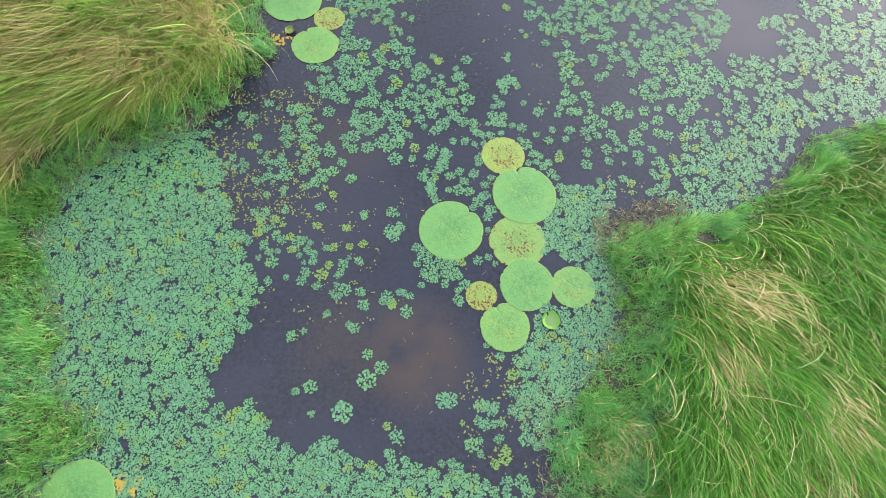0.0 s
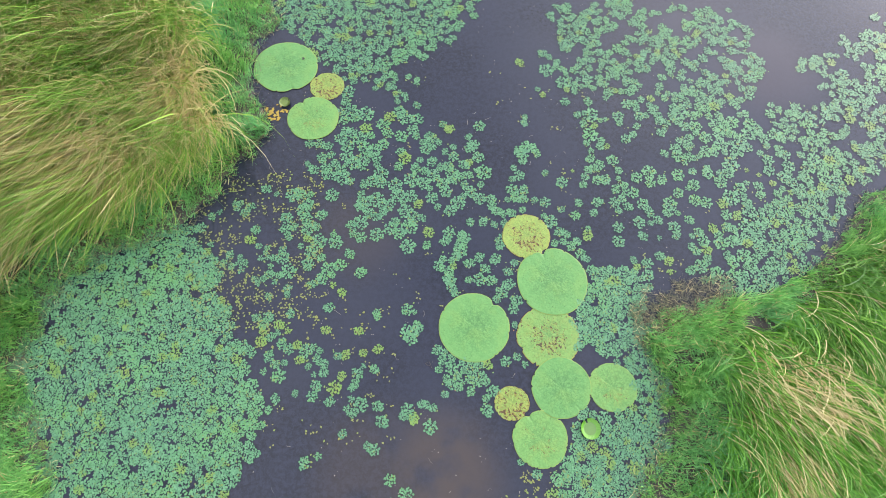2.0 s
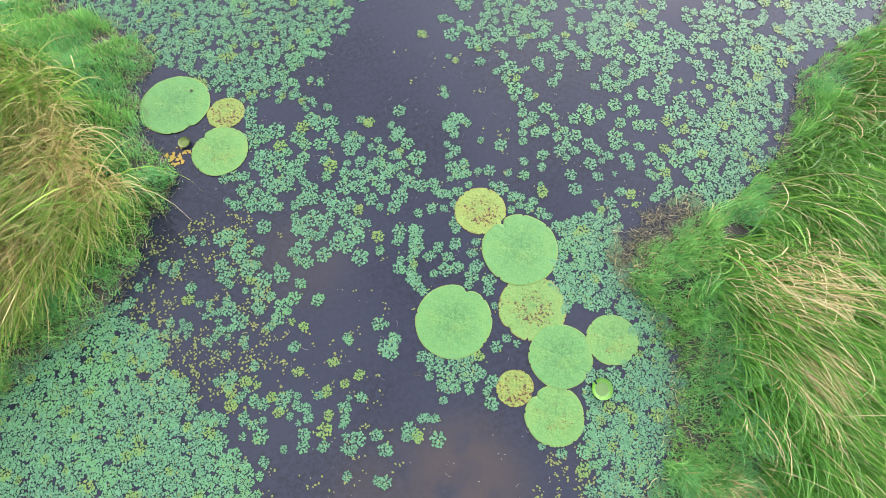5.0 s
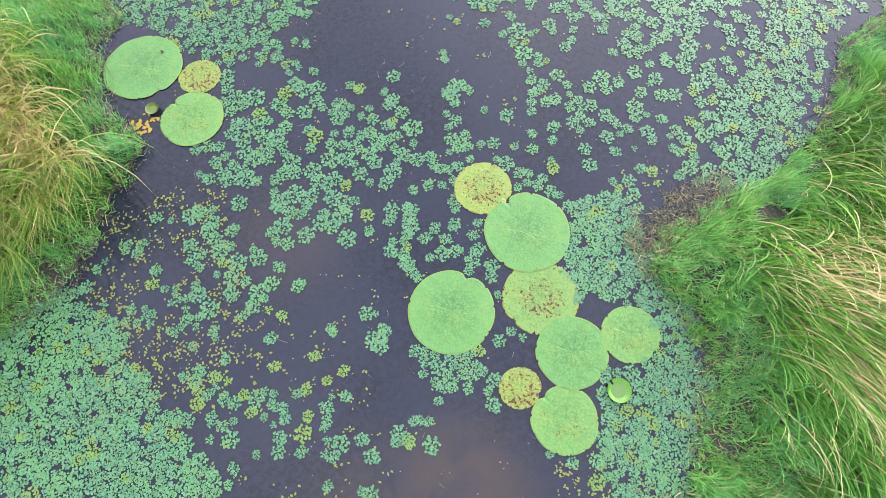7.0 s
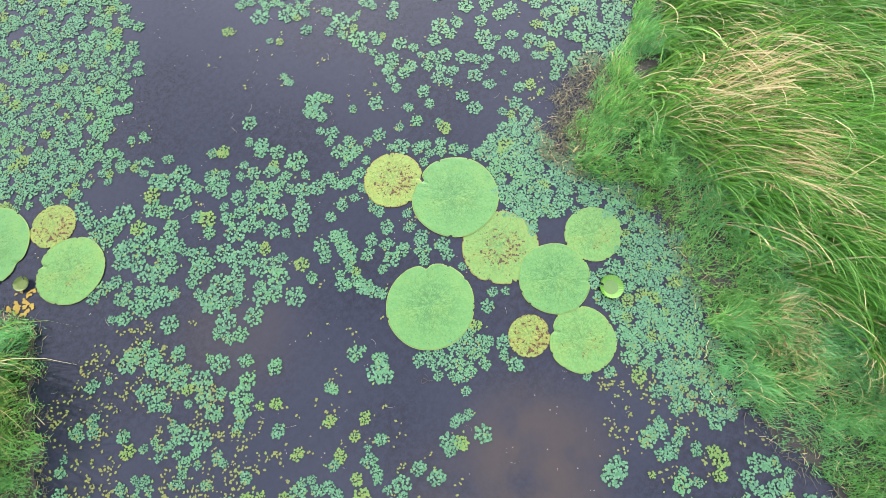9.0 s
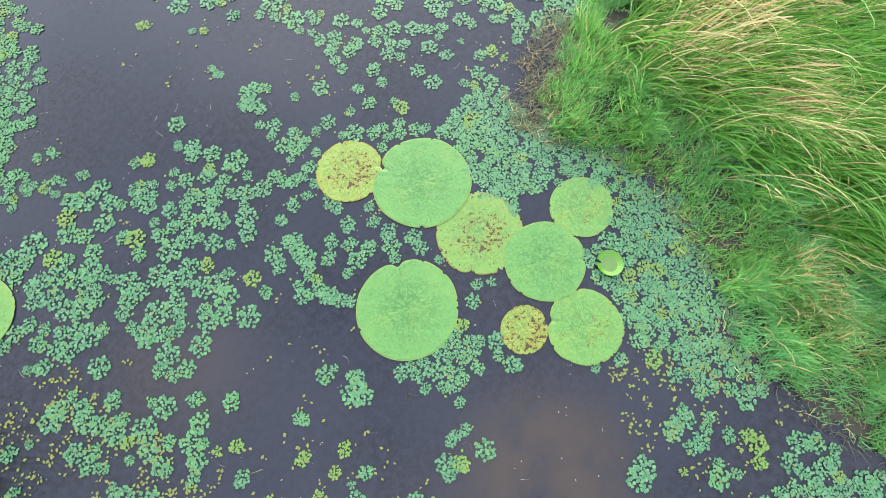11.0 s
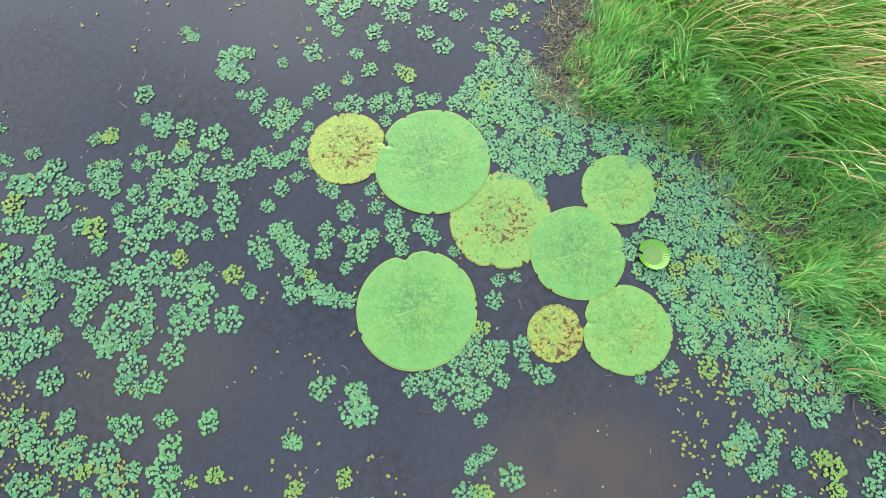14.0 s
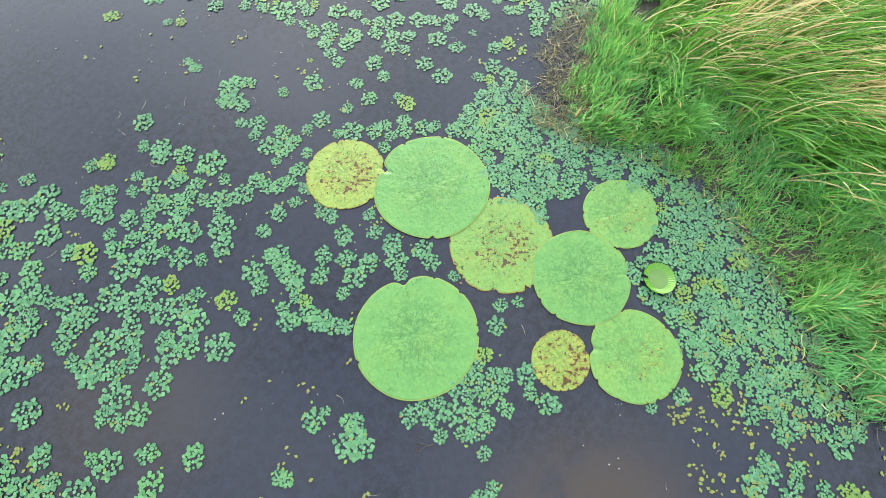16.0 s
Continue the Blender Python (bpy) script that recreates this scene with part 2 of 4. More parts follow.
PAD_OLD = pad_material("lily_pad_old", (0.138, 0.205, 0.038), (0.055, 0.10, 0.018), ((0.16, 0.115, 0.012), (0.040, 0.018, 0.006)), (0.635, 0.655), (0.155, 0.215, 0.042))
RIM = plain_material("pad_rim", (0.100, 0.195, 0.045), (0.15, 0.175, 0.03), 25.0)
RIM_OLD = plain_material("pad_rim_old", (0.19, 0.165, 0.022), (0.11, 0.065, 0.02), 18.0)
YOUNG = plain_material("young_pad", (0.050, 0.170, 0.006), (0.080, 0.215, 0.010), 30.0, 0.4, 0.5)
YOUNG_CORE = plain_material("young_pad_core", (0.050, 0.115, 0.020), (0.080, 0.150, 0.036), 90.0, 0.5, 0.4)
OLIVE = plain_material("olive_leaf", (0.06, 0.10, 0.015), (0.10, 0.14, 0.02), 25.0, 0.45, 0.4)
PRICKLE = plain_material("prickles", (0.022, 0.070, 0.016), (0.04, 0.045, 0.015))
BARK = plain_material("wet_twig", (0.012, 0.010, 0.009), (0.03, 0.024, 0.02))
GOLD = plain_material("gold_leaf", (0.25, 0.19, 0.02), (0.20, 0.125, 0.02), 14.0)


# ---- meshes ----
def mesh_object(name, verts, faces, material, parent=None, label="", smooth=True):
    """verts: n x 3; faces: a list of equal-sided face arrays."""
    me = bpy.data.meshes.new(name)
    groups = [np.asarray(f, dtype=np.int32) for f in faces if len(f)]
    verts = np.asarray(verts, dtype=np.float32)
    me.vertices.add(len(verts))
    me.vertices.foreach_set("co", verts.ravel())
    loops = np.concatenate([g.ravel() for g in groups])
    sizes = np.concatenate([np.full(len(g), g.shape[1], dtype=np.int32) for g in groups])
    me.loops.add(len(loops))
    me.loops.foreach_set("vertex_index", loops)
    me.polygons.add(len(sizes))
    me.polygons.foreach_set("loop_start", np.concatenate([[0], np.cumsum(sizes)[:-1]]).astype(np.int32))
    me.polygons.foreach_set("use_smooth", np.full(len(sizes), smooth))
    me.update(calc_edges=True)
    me.validate()
    me.materials.append(material)
    ob = new(name, me)
    if parent:
        ob.parent = parent
    if label:
        ob["label"] = label
    return ob


rng = np.random.default_rng(7)


def wobble(x, y, scale, seed=0.0):
    """Smooth noise, about -1 to 1, for arrays of places."""
    a = np.sin(x * scale * 1.7 + y * scale * 0.9 + seed) + np.sin(y * scale * 1.9 - x * scale * 0.7 + seed * 2.3 + 1.0)
    b = np.sin(x * scale * 3.9 - y * scale * 2.8 + seed * 1.7 + 2.0) + np.sin(x * scale * 2.9 + y * scale * 4.3 + seed * 0.6)
    return 0.33 * a + 0.2 * b


# ---- the pond's shores: x of each bank, going north ----
EAST = [(-29.78, -1.81), (-11.84, 0.24), (-5.85, 0.81), (-2.86, 1.19), (-1.29, 1.49), (-0.59, 1.6), (-0.1, 1.68), (0.45, 2.32), (1.19, 2.74), (1.8, 3.06), (2.46, 3.02),
        (3.02, 2.98), (3.33, 3.24), (3.46, 3.92), (3.55, 5.26), (4.02, 6.2), (4.64, 6.98), (5.32, 7.55), (5.58, 8.48), (5.78, 9.49), (7.69, 11.74), (14.41, 12.67), (34.41, 10.67)]
WEST = [(-29.69, -4.48), (-11.63, -5.74), (-2.62, -5.99), (-0.95, -5.97), (-0.69, -5.83), (-0.15, -5.31), (0.28, -5.84), (0.9, -6.4), (1.66, -6.33), (2.44, -6.82), (3.22, -6.93),
        (3.92, -6.75), (4.32, -6.54), (4.73, -5.88), (5.15, -4.77), (5.57, -4.48), (6.2, -4), (6.62, -3.65), (7.15, -3.41), (7.57, -3.58), (8.09, -3.79),
        (9.05, -3.67), (9.6, -3.32), (10.34, -3.76), (11.3, -4.63), (14.46, -6.42), (34.46, -8.53)]


def inland(x, y):
    """Metres from the water's edge, about: above 0 on the banks, below 0 in the pond."""
    ey, ex = np.array(EAST).T
    wy, wx = np.array(WEST).T
    rough = 0.13 * wobble(x, y, 2.6, 1.0) + 0.09 * wobble(x, y, 7.0, 4.0) + 0.04 * wobble(x, y, 17.0, 2.0)

    def side(depth):
        """Signed distance to one shore; depth(dy) is how far beyond it a place lies, seen dy metres further north."""
        land = np.where(depth(0.0) > 0, 1.0, -1.0)
        gap = np.full(np.shape(x), 9.0)
        for dy in np.linspace(-1.6, 1.6, 17):
            gap = np.minimum(gap, np.hypot(np.maximum(land * depth(dy), 0), dy))
        return land * gap

    east = side(lambda dy: x - np.interp(y + dy, ey, ex))
    west = side(lambda dy: np.interp(y + dy, wy, wx) - x)
    ends = np.maximum(y - 34, -30 - y)
    return np.maximum(np.maximum(east, west), ends) + rough


def ground_height(x, y):
    d = inland(x, y)
    up = 0.16 * (1 - np.exp(-np.clip(d, 0, None) / 0.9)) + 0.02 * np.clip(d, 0, 6)
    down = -0.7 * (1 - np.exp(np.clip(d, None, 0) / 1.2))
    return np.where(d > 0, up + 0.03 * wobble(x, y, 3.0, 2.0) * np.clip(d * 2, 0, 1), down)


def build_ground():
    near_x, near_y = np.arange(-12, 14.01, 0.14), np.arange(-8, 16.01, 0.14)
    far = np.array([30.0, 45, 70, 120, 220, 450, 900])
    xs = np.concatenate([-far[::-1], [-20, -15], near_x, [16, 20], far])
    ys = np.concatenate([-far[::-1], [-20, -13], near_y, [19, 24], far + 4])
    gx, gy = np.meshgrid(xs, ys)
    verts = np.stack([gx, gy, ground_height(gx, gy)], -1).reshape(-1, 3)
    n, k = len(xs), np.arange(len(xs) * len(ys)).reshape(len(ys), len(xs))
    faces = np.stack([k[:-1, :-1], k[:-1, 1:], k[1:, 1:], k[1:, :-1]], -1).reshape(-1, 4)
    ob = mesh_object("ground", verts, [faces], MUD)
    tagged(ob, "dark wet muddy banks round the pond", "ground", kind="structure")


def build_water():
    xs, ys = np.arange(-12, 17.01, 0.5), np.arange(-32, 37.01, 0.5)
    gx, gy = np.meshgrid(xs, ys)
    verts = np.stack([gx, gy, np.zeros_like(gx)], -1).reshape(-1, 3)
    k = np.arange(len(xs) * len(ys)).reshape(len(ys), len(xs))
    faces = np.stack([k[:-1, :-1], k[:-1, 1:], k[1:, 1:], k[1:, :-1]], -1).reshape(-1, 4)
    tagged(mesh_object("water", verts, [faces], WATER), "still murky slate-grey pond water with silt clouds and painted sky glare", "water", kind="structure")


build_ground()
build_water()


# ---- grass ----
def blades(roots, length, width, azimuth, tilt, droop, levels=5, twist=0.6, bend=0.0):
    """Curved tapering ribbons: verts and faces. tilt: first lean from upright; droop: how far it bends over by its tip (radians)."""
    n = len(roots)
    s = np.linspace(0, 1, levels)
    angle = tilt[:, None] + droop[:, None] * s[None, :] ** 1.5
    step = length[:, None] / (levels - 1)
    out = np.cumsum(np.concatenate([np.zeros((n, 1)), np.sin(angle[:, :-1]) * step], 1), 1)
    up = np.cumsum(np.concatenate([np.zeros((n, 1)), np.cos(angle[:, :-1]) * step], 1), 1)
    swing = azimuth[:, None] + bend * s[None, :] ** 1.5 + twist * (s[None, :] ** 2) * rng.normal(0, 0.5, n)[:, None]
    cx = roots[:, 0:1] + out * np.cos(swing)
    cy = roots[:, 1:2] + out * np.sin(swing)
    cz = roots[:, 2:3] + np.maximum(up, 0.01)
    half = width[:, None] * 0.5 * np.sqrt(np.clip(1.02 - s, 0, 1))[None, :]
    face = azimuth[:, None] + np.pi / 2 + rng.normal(0, 0.5, n)[:, None]
    ox, oy = half * np.cos(face), half * np.sin(face)
    left = np.stack([cx - ox, cy - oy, cz], -1)
    right = np.stack([cx + ox, cy + oy, cz + half * 0.4], -1)
    per = 2 * levels - 1
    verts = np.empty((n, per, 3))
    verts[:, 0:2 * (levels - 1):2] = left[:, :-1]
    verts[:, 1:2 * (levels - 1):2] = right[:, :-1]
    verts[:, -1] = np.stack([cx[:, -1], cy[:, -1], cz[:, -1]], -1)
    quad = np.array([[2 * i, 2 * i + 1, 2 * i + 3, 2 * i + 2] for i in range(levels - 2)])
    tri = np.array([[2 * levels - 4, 2 * levels - 3, 2 * levels - 2]])
    base = np.arange(n)[:, None, None] * per
    return verts.reshape(-1, 3), [(base + quad).reshape(-1, 4), (base + tri).reshape(-1, 3)]


def spread(count, box):
    return np.stack([rng.uniform(box[0], box[1], count), rng.uniform(box[2], box[3], count)], -1)


def tallness(x, y):
    """0 where the bank's grass is short, 1 in the tall stands."""
    d = inland(x, y)
    east = np.clip((x - np.interp(y, [-4, -1.4, 0.2, 2.0, 2.8, 3.4, 5.0, 6.5], [2.4, 2.7, 3.0, 3.6, 4.15, 5.4, 7.9, 10.0])) / 0.7, 0, 1)
    west = np.clip((d - np.interp(y, [-2, 0.5, 3.0, 4.6, 5.5, 7.5, 10], [1.1, 1.35, 1.4, 0.85, 0.8, 0.6, 1.2])) / 0.35, 0, 1)
    return np.where(x > 0, east, west) * (d > 0.12)


def tall_grass(box, tufts_per_m2, per_tuft, low=0.010, high=0.021, stretch=1.0):
    area = (box[1] - box[0]) * (box[3] - box[2])
    c = spread(int(area * tufts_per_m2), box)
    t = tallness(c[:, 0], c[:, 1])
    c = c[t > rng.uniform(0.05, 0.9, len(t))]
    t = tallness(c[:, 0], c[:, 1])
    flow = -0.75 + 0.35 * wobble(c[:, 0], c[:, 1], 0.55, 3.0) + 0.35 * wobble(c[:, 0], c[:, 1], 1.6, 5.0) + 0.35 * wobble(c[:, 0], c[:, 1], 3.4, 8.0)
    flow = flow + np.where(c[:, 0] > 0, -0.5, -0.3)
    size = (0.55 + 0.45 * t) * np.where(c[:, 0] > 0, 1.1, 1.3) * rng.uniform(0.7, 1.2, len(c)) * (1 + 0.25 * wobble(c[:, 0], c[:, 1], 0.9, 7.0) + 0.28 * wobble(c[:, 0], c[:, 1], 2.3, 11.0))
    i = np.repeat(np.arange(len(c)), per_tuft)
    n = len(i)
    xy = c[i] + rng.normal(0, 0.055, (n, 2))
    z = ground_height(xy[:, 0], xy[:, 1]) - 0.02
    az = flow[i] + rng.normal(0, 0.45, n)
    return blades(np.column_stack([xy, z]), stretch * size[i] * rng.uniform(0.6, 1.4, n), rng.uniform(low, high, n), az,
                  rng.uniform(0.5, 1.1, n), rng.uniform(0.4, 0.9, n), 7, 0.15, -0.4)


def short_grass(box, tufts_per_m2, per_tuft):
    area = (box[1] - box[0]) * (box[3] - box[2])
    c = spread(int(area * tufts_per_m2), box)
    d = inland(c[:, 0], c[:, 1])
    bare = wobble(c[:, 0], c[:, 1], 2.2, 9.0) + 0.5 * wobble(c[:, 0], c[:, 1], 6.0, 2.0)
    keep = (d > -0.12) & (rng.uniform(0, 1, len(c)) < np.clip(0.32 + d * 2.4, 0.03, 1) * np.clip(1.25 - 1.2 * bare, 0.06, 1)) & (d < 4.5)
    keep &= rng.uniform(0, 1, len(c)) > 0.75 * tallness(c[:, 0], c[:, 1])
    c, d = c[keep], d[keep]
    flow = -0.8 + rng.normal(0, 0.6, len(c)) + 2.6 * wobble(c[:, 0], c[:, 1], 1.3, 6.0)
    lush = np.clip(1.6 * wobble(c[:, 0], c[:, 1], 1.5, 15.0) + 0.8 * wobble(c[:, 0], c[:, 1], 4.0, 3.0), 0, 1)
    i = np.repeat(np.arange(len(c)), per_tuft)
    n = len(i)
    xy = c[i] + rng.normal(0, 0.05, (n, 2))
    z = ground_height(xy[:, 0], xy[:, 1]) - 0.01
    grow = (np.clip(0.5 + 0.8 * d, 0.45, 1.7) * (1.0 + 0.45 * wobble(c[:, 0], c[:, 1], 3.4, 12.0)) * rng.uniform(0.75, 1.3, len(c)) * (0.75 + 0.8 * lush))[i]
    return blades(np.column_stack([xy, z]), grow * rng.uniform(0.11, 0.27, n), rng.uniform(0.008, 0.015, n) * (1 + 0.35 * lush[i]), flow[i] + rng.normal(0, 1, n) * (1.6 - 1.0 * lush[i]),
                  rng.uniform(0.1, 0.8, n), rng.uniform(0.4, 1.3, n), 4)


def waterline_stems(box, count, out=-0.13):
    c = spread(count, box)
    d = inland(c[:, 0], c[:, 1])
    c = c[(d > out) & (d < 0.6)]
    n = len(c)
    z = np.maximum(ground_height(c[:, 0], c[:, 1]), 0.0) + 0.004
    return blades(np.column_stack([c, z]), rng.uniform(0.06, 0.2, n), rng.uniform(0.004, 0.010, n), rng.uniform(0, 6.28, n),
                  rng.uniform(0.9, 1.4, n), rng.uniform(0.0, 0.4, n), 4)


EAST_BOX, WEST_BOX = (1.0, 10.4, -3.2, 7.0), (-9.6, -3.0, -2.8, 12.2)
for box, side in ((EAST_BOX, 0), (WEST_BOX, 1)):
    v, f = tall_grass(box, 26, 36, 0.010, 0.020)
    extra, more = tall_grass(box, 26, 8, 0.018, 0.030, 1.12)
    f = [np.concatenate([a, b + len(v)]) for a, b in zip(f, more)]
    v = np.concatenate([v, extra])
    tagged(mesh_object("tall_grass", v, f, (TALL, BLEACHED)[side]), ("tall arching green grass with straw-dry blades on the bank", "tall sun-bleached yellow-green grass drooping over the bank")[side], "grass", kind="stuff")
    v, f = short_grass(box, 215, 17)
    tagged(mesh_object("short_grass", v, f, SHORT), "short blue-green creeping grass along the muddy shore", "grass", kind="stuff")
    v, f = waterline_stems(box, 32000)
    tagged(mesh_object("dry_stems", v, f, DRY), "dry straw-coloured stems lying at the waterline", "dead grass", kind="stuff")


v, f = waterline_stems((2.75, 4.6, 2.75, 4.2), 3600, -0.40)
tagged(mesh_object("dead_stems", v, f, DRY), "tangle of dead grey-brown stems on the mud spit", "dead grass", kind="stuff")


# ---- giant lily pads ----
def part(name, verts, faces, material, parent, label=""):
    return mesh_object(name, verts, faces, material, parent, label)


def pad_outline(theta, r, notch, depth, seed, ragged):
    local = np.random.default_rng(seed)
    out = np.full_like(theta, r)
    for k in (2, 3, 5, 8):
        out = out + r * 0.006 * local.normal() * np.cos(k * theta + local.uniform(0, 6.28))
    away = np.angle(np.exp(1j * (theta - notch)))
    out = out * (1 - depth * np.exp(-(away / 0.10) ** 2) - depth * 0.55 * np.exp(-(away / 0.35) ** 2))
    for _ in range(ragged):
        gap = np.angle(np.exp(1j * (theta - local.uniform(0, 6.28))))
        out = out * (1 - local.uniform(0.015, 0.06) * np.exp(-(gap / local.uniform(0.012, 0.035)) ** 2))
    return out


def lily_pad(x, y, r, notch, depth, z, material, rim, seed, ragged, label, aspect=1.0, turn=0.0):
    """A floating pad: a puckered blade with a thin skirt, its worn rim and the prickles on it."""
    local = np.random.default_rng(seed)
    pad = new("lily_pad")
    pad.matrix_basis = pose(x, y, 0.005 + 0.4 * z, local.uniform(-0.25, 0.25), local.uniform(-0.25, 0.25), 0)
    seg, rings = 220, 26
    th = np.linspace(0, 2 * np.pi, seg, endpoint=False)
    edge = pad_outline(th, r, notch, depth, seed, ragged)
    f = np.linspace(0.0, 1, rings)[1:] ** 0.85
    rad = f[:, None] * edge[None, :]
    px, py = rad * np.cos(th), rad * np.sin(th)
    ca, sa = np.cos(turn), np.sin(turn)
    u, v = px * ca + py * sa, (-px * sa + py * ca) * aspect
    px, py = u * ca - v * sa, u * sa + v * ca
    ribs = np.cos(th * 9 + 1.5 * np.sin(th * 3 + seed))[None, :] * np.exp(-((f[:, None] - 0.4) / 0.33) ** 2)
    pz = 0.0015 * ribs + 0.0018 * wobble(px, py, 22.0, seed) + 0.002 * wobble(px, py, 3.0, seed) * f[:, None]
    away = np.angle(np.exp(1j * (th - notch)))
    pz = pz - 0.012 * np.exp(-(away / 0.05) ** 2)[None, :] * f[:, None] ** 8
    top = np.stack([px, py, pz], -1).reshape(-1, 3)
    verts = np.concatenate([[[0, 0, 0]], top, np.stack([px[-1] * 0.985, py[-1] * 0.985, pz[-1] - 0.009], -1)])
    k = 1 + np.arange((rings - 1) * seg).reshape(rings - 1, seg)
    nxt = np.roll(k, -1, axis=1)
    quads = np.stack([k[:-1], k[1:], nxt[1:], nxt[:-1]], -1).reshape(-1, 4)
    low = 1 + (rings - 1) * seg + np.arange(seg)
    skirt = np.stack([k[-1], low, np.roll(low, -1), nxt[-1]], -1)
    tris = np.stack([np.zeros(seg, int), k[0], nxt[0]], -1)
    part("blade", verts, [quads, skirt, tris], material, pad)
    # the rim: a narrow raised band along the edge
    ring = [np.stack([px[-1] * s, py[-1] * s, pz[-1] + h], -1) for s, h in ((0.984, 0.0012), (0.993, 0.002), (1.001, 0.0005), (1.0, -0.004))]
    rk = np.arange(4 * seg).reshape(4, seg)
    rn = np.roll(rk, -1, axis=1)
    part("rim", np.concatenate(ring), [np.stack([rk[:-1], rk[1:], rn[1:], rn[:-1]], -1).reshape(-1, 4)], rim, pad)
    # prickles: small dark cones strewn over the blade
    n = int(900 * r * r / 0.33)
    pr, pt = np.sqrt(local.uniform(0.01, 0.93, n)), local.uniform(0, 2 * np.pi, n)
    e = np.interp(pt, th, edge) * pr
    bx, by = e * np.cos(pt), e * np.sin(pt)
    u, v = bx * ca + by * sa, (-bx * sa + by * ca) * aspect
    bx, by = u * ca - v * sa, u * sa + v * ca
    w = local.uniform(0.0025, 0.0052, n)
    corners = [np.stack([bx + w * np.cos(a), by + w * np.sin(a), np.full(n, -0.004)], -1) for a in (0, 2.09, 4.19)]
    tip = np.stack([bx, by, 0.006 + w * 1.2], -1)
    cone = np.stack([*corners, tip], 1).reshape(-1, 3)
    b = np.arange(n)[:, None] * 4
    tri = np.concatenate([b + np.array([[0, 1, 3]]), b + np.array([[1, 2, 3]]), b + np.array([[2, 0, 3]])])
    tagged(part("prickle_cover", cone, [tri], PRICKLE, pad), kind="stuff")
    return tagged(pad, label, "lily pad", "giant lily pads")


GREEN_L = "large flat bright green lily pad with puckered surface floating"
WORN_L = "large green lily pad with yellow blotches and dark holes"
OLD_L = "yellowing lily pad with brown rotten spots and tattered edge"
PADS = [
    # x, y, radius, notch (degrees), depth, z, age, aspect
    (1.160, 4.760, 0.420, 312, 0.06, 0.020, 2, 0.98),
    (1.512, 3.933, 0.600, 102, 0.10, 0.028, 0, 0.99),
    (1.325, 2.995, 0.522, 200, 0.05, 0.010, 3, 0.97),
    (1.442, 2.186, 0.477, 305, 0.07, 0.029, 0, 1.0),
    (2.263, 2.147, 0.390, 300, 0.05, 0.011, 1, 0.97),
    (0.130, 3.217, 0.583, 47, 0.09, 0.018, 0, 0.98),
    (0.632, 1.992, 0.280, 320, 0.07, 0.012, 2, 0.93),
    (1.018, 1.446, 0.426, 112, 0.08, 0.020, 1, 0.99),
    (-3.155, 8.455, 0.615, 285, 0.07, 0.028, 0, 0.95),
    (-2.352, 7.985, 0.330, 130, 0.03, 0.016, 2, 0.93),
    (-2.600, 7.285, 0.478, 120, 0.09, 0.032, 1, 0.97),
    (-5.470, -1.080, 0.540, 200, 0.05, 0.035, 0, 1.0),
]
AGES = ((PAD, RIM, GREEN_L, 6), (PAD_WORN, RIM, WORN_L, 14), (PAD_OLD, RIM_OLD, OLD_L, 40), (PAD_SPOTTED, RIM_OLD, WORN_L, 30))
for number, (x, y, r, notch, depth, z, age, aspect) in enumerate(PADS):
    blade, rim, text, ragged = AGES[age]
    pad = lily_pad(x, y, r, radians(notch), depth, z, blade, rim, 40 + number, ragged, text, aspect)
    if number == 8:
        turns = np.linspace(0, 2 * np.pi, 14, endpoint=False)
        reach = 0.024 * (1 + 0.25 * np.cos(3 * turns))
        tear = np.concatenate([[[0, 0, 0]], np.stack([reach * np.cos(turns), 1.3 * reach * np.sin(turns), 0 * turns], -1)]) + (0.33, 0.18, 0.007)
        part("hole", tear, [np.array([[0, 1 + k, 1 + (k + 1) % 14] for k in range(14)])], BARK, pad, "small dark torn hole")


def young_pad(x, y, r, z, turn, label, material=YOUNG, core=YOUNG_CORE):
    """A young pad, not yet flat: a pale floor and an upturned ribbed wall, split on one side."""
    pad = new("young_lily_pad")
    pad.matrix_basis = pose(x, y, z - 0.008, 2, -2, turn)
    seg = 220
    th = np.linspace(0.12, 2 * np.pi - 0.12, seg)
    rows = []
    for s, h in ((0.60, 0.0), (0.74, 0.008), (0.88, 0.018), (1.0, 0.036), (1.01, 0.038), (0.97, 0.030)):
        rib = 1 + 0.012 * np.cos(th * 34) * (s > 0.65)
        rows.append(np.stack([r * s * rib * np.cos(th), r * s * rib * np.sin(th), np.full(seg, h) + 0.004 * np.cos(th * 34) * (s > 0.65)], -1))
    k = np.arange(len(rows) * seg).reshape(len(rows), seg)
    quads = np.stack([k[:-1, :-1], k[1:, :-1], k[1:, 1:], k[:-1, 1:]], -1).reshape(-1, 4)
    part("upturned_rim", np.concatenate(rows), [quads], material, pad, "bright green ribbed upturned rim")
    disc = [[0, 0, 0.004]] + [[r * 0.62 * math.cos(a), r * 0.62 * math.sin(a), 0.003] for a in th]
    tris = np.array([[0, i, i + 1] for i in range(1, seg)] + [[0, seg, 1]])
    part("blade", np.array(disc), [tris], core, pad, "pale green dotted floor")
    return tagged(pad, label, "lily pad", "young lily pads")


young_pad(1.807, 1.553, 0.155, 0.02, 112, "young bright green lily pad with upturned ribbed rim")
young_pad(-3.13, 7.63, 0.10, 0.03, 40, "small curled olive-green young lily pad beside the bank", OLIVE, OLIVE)


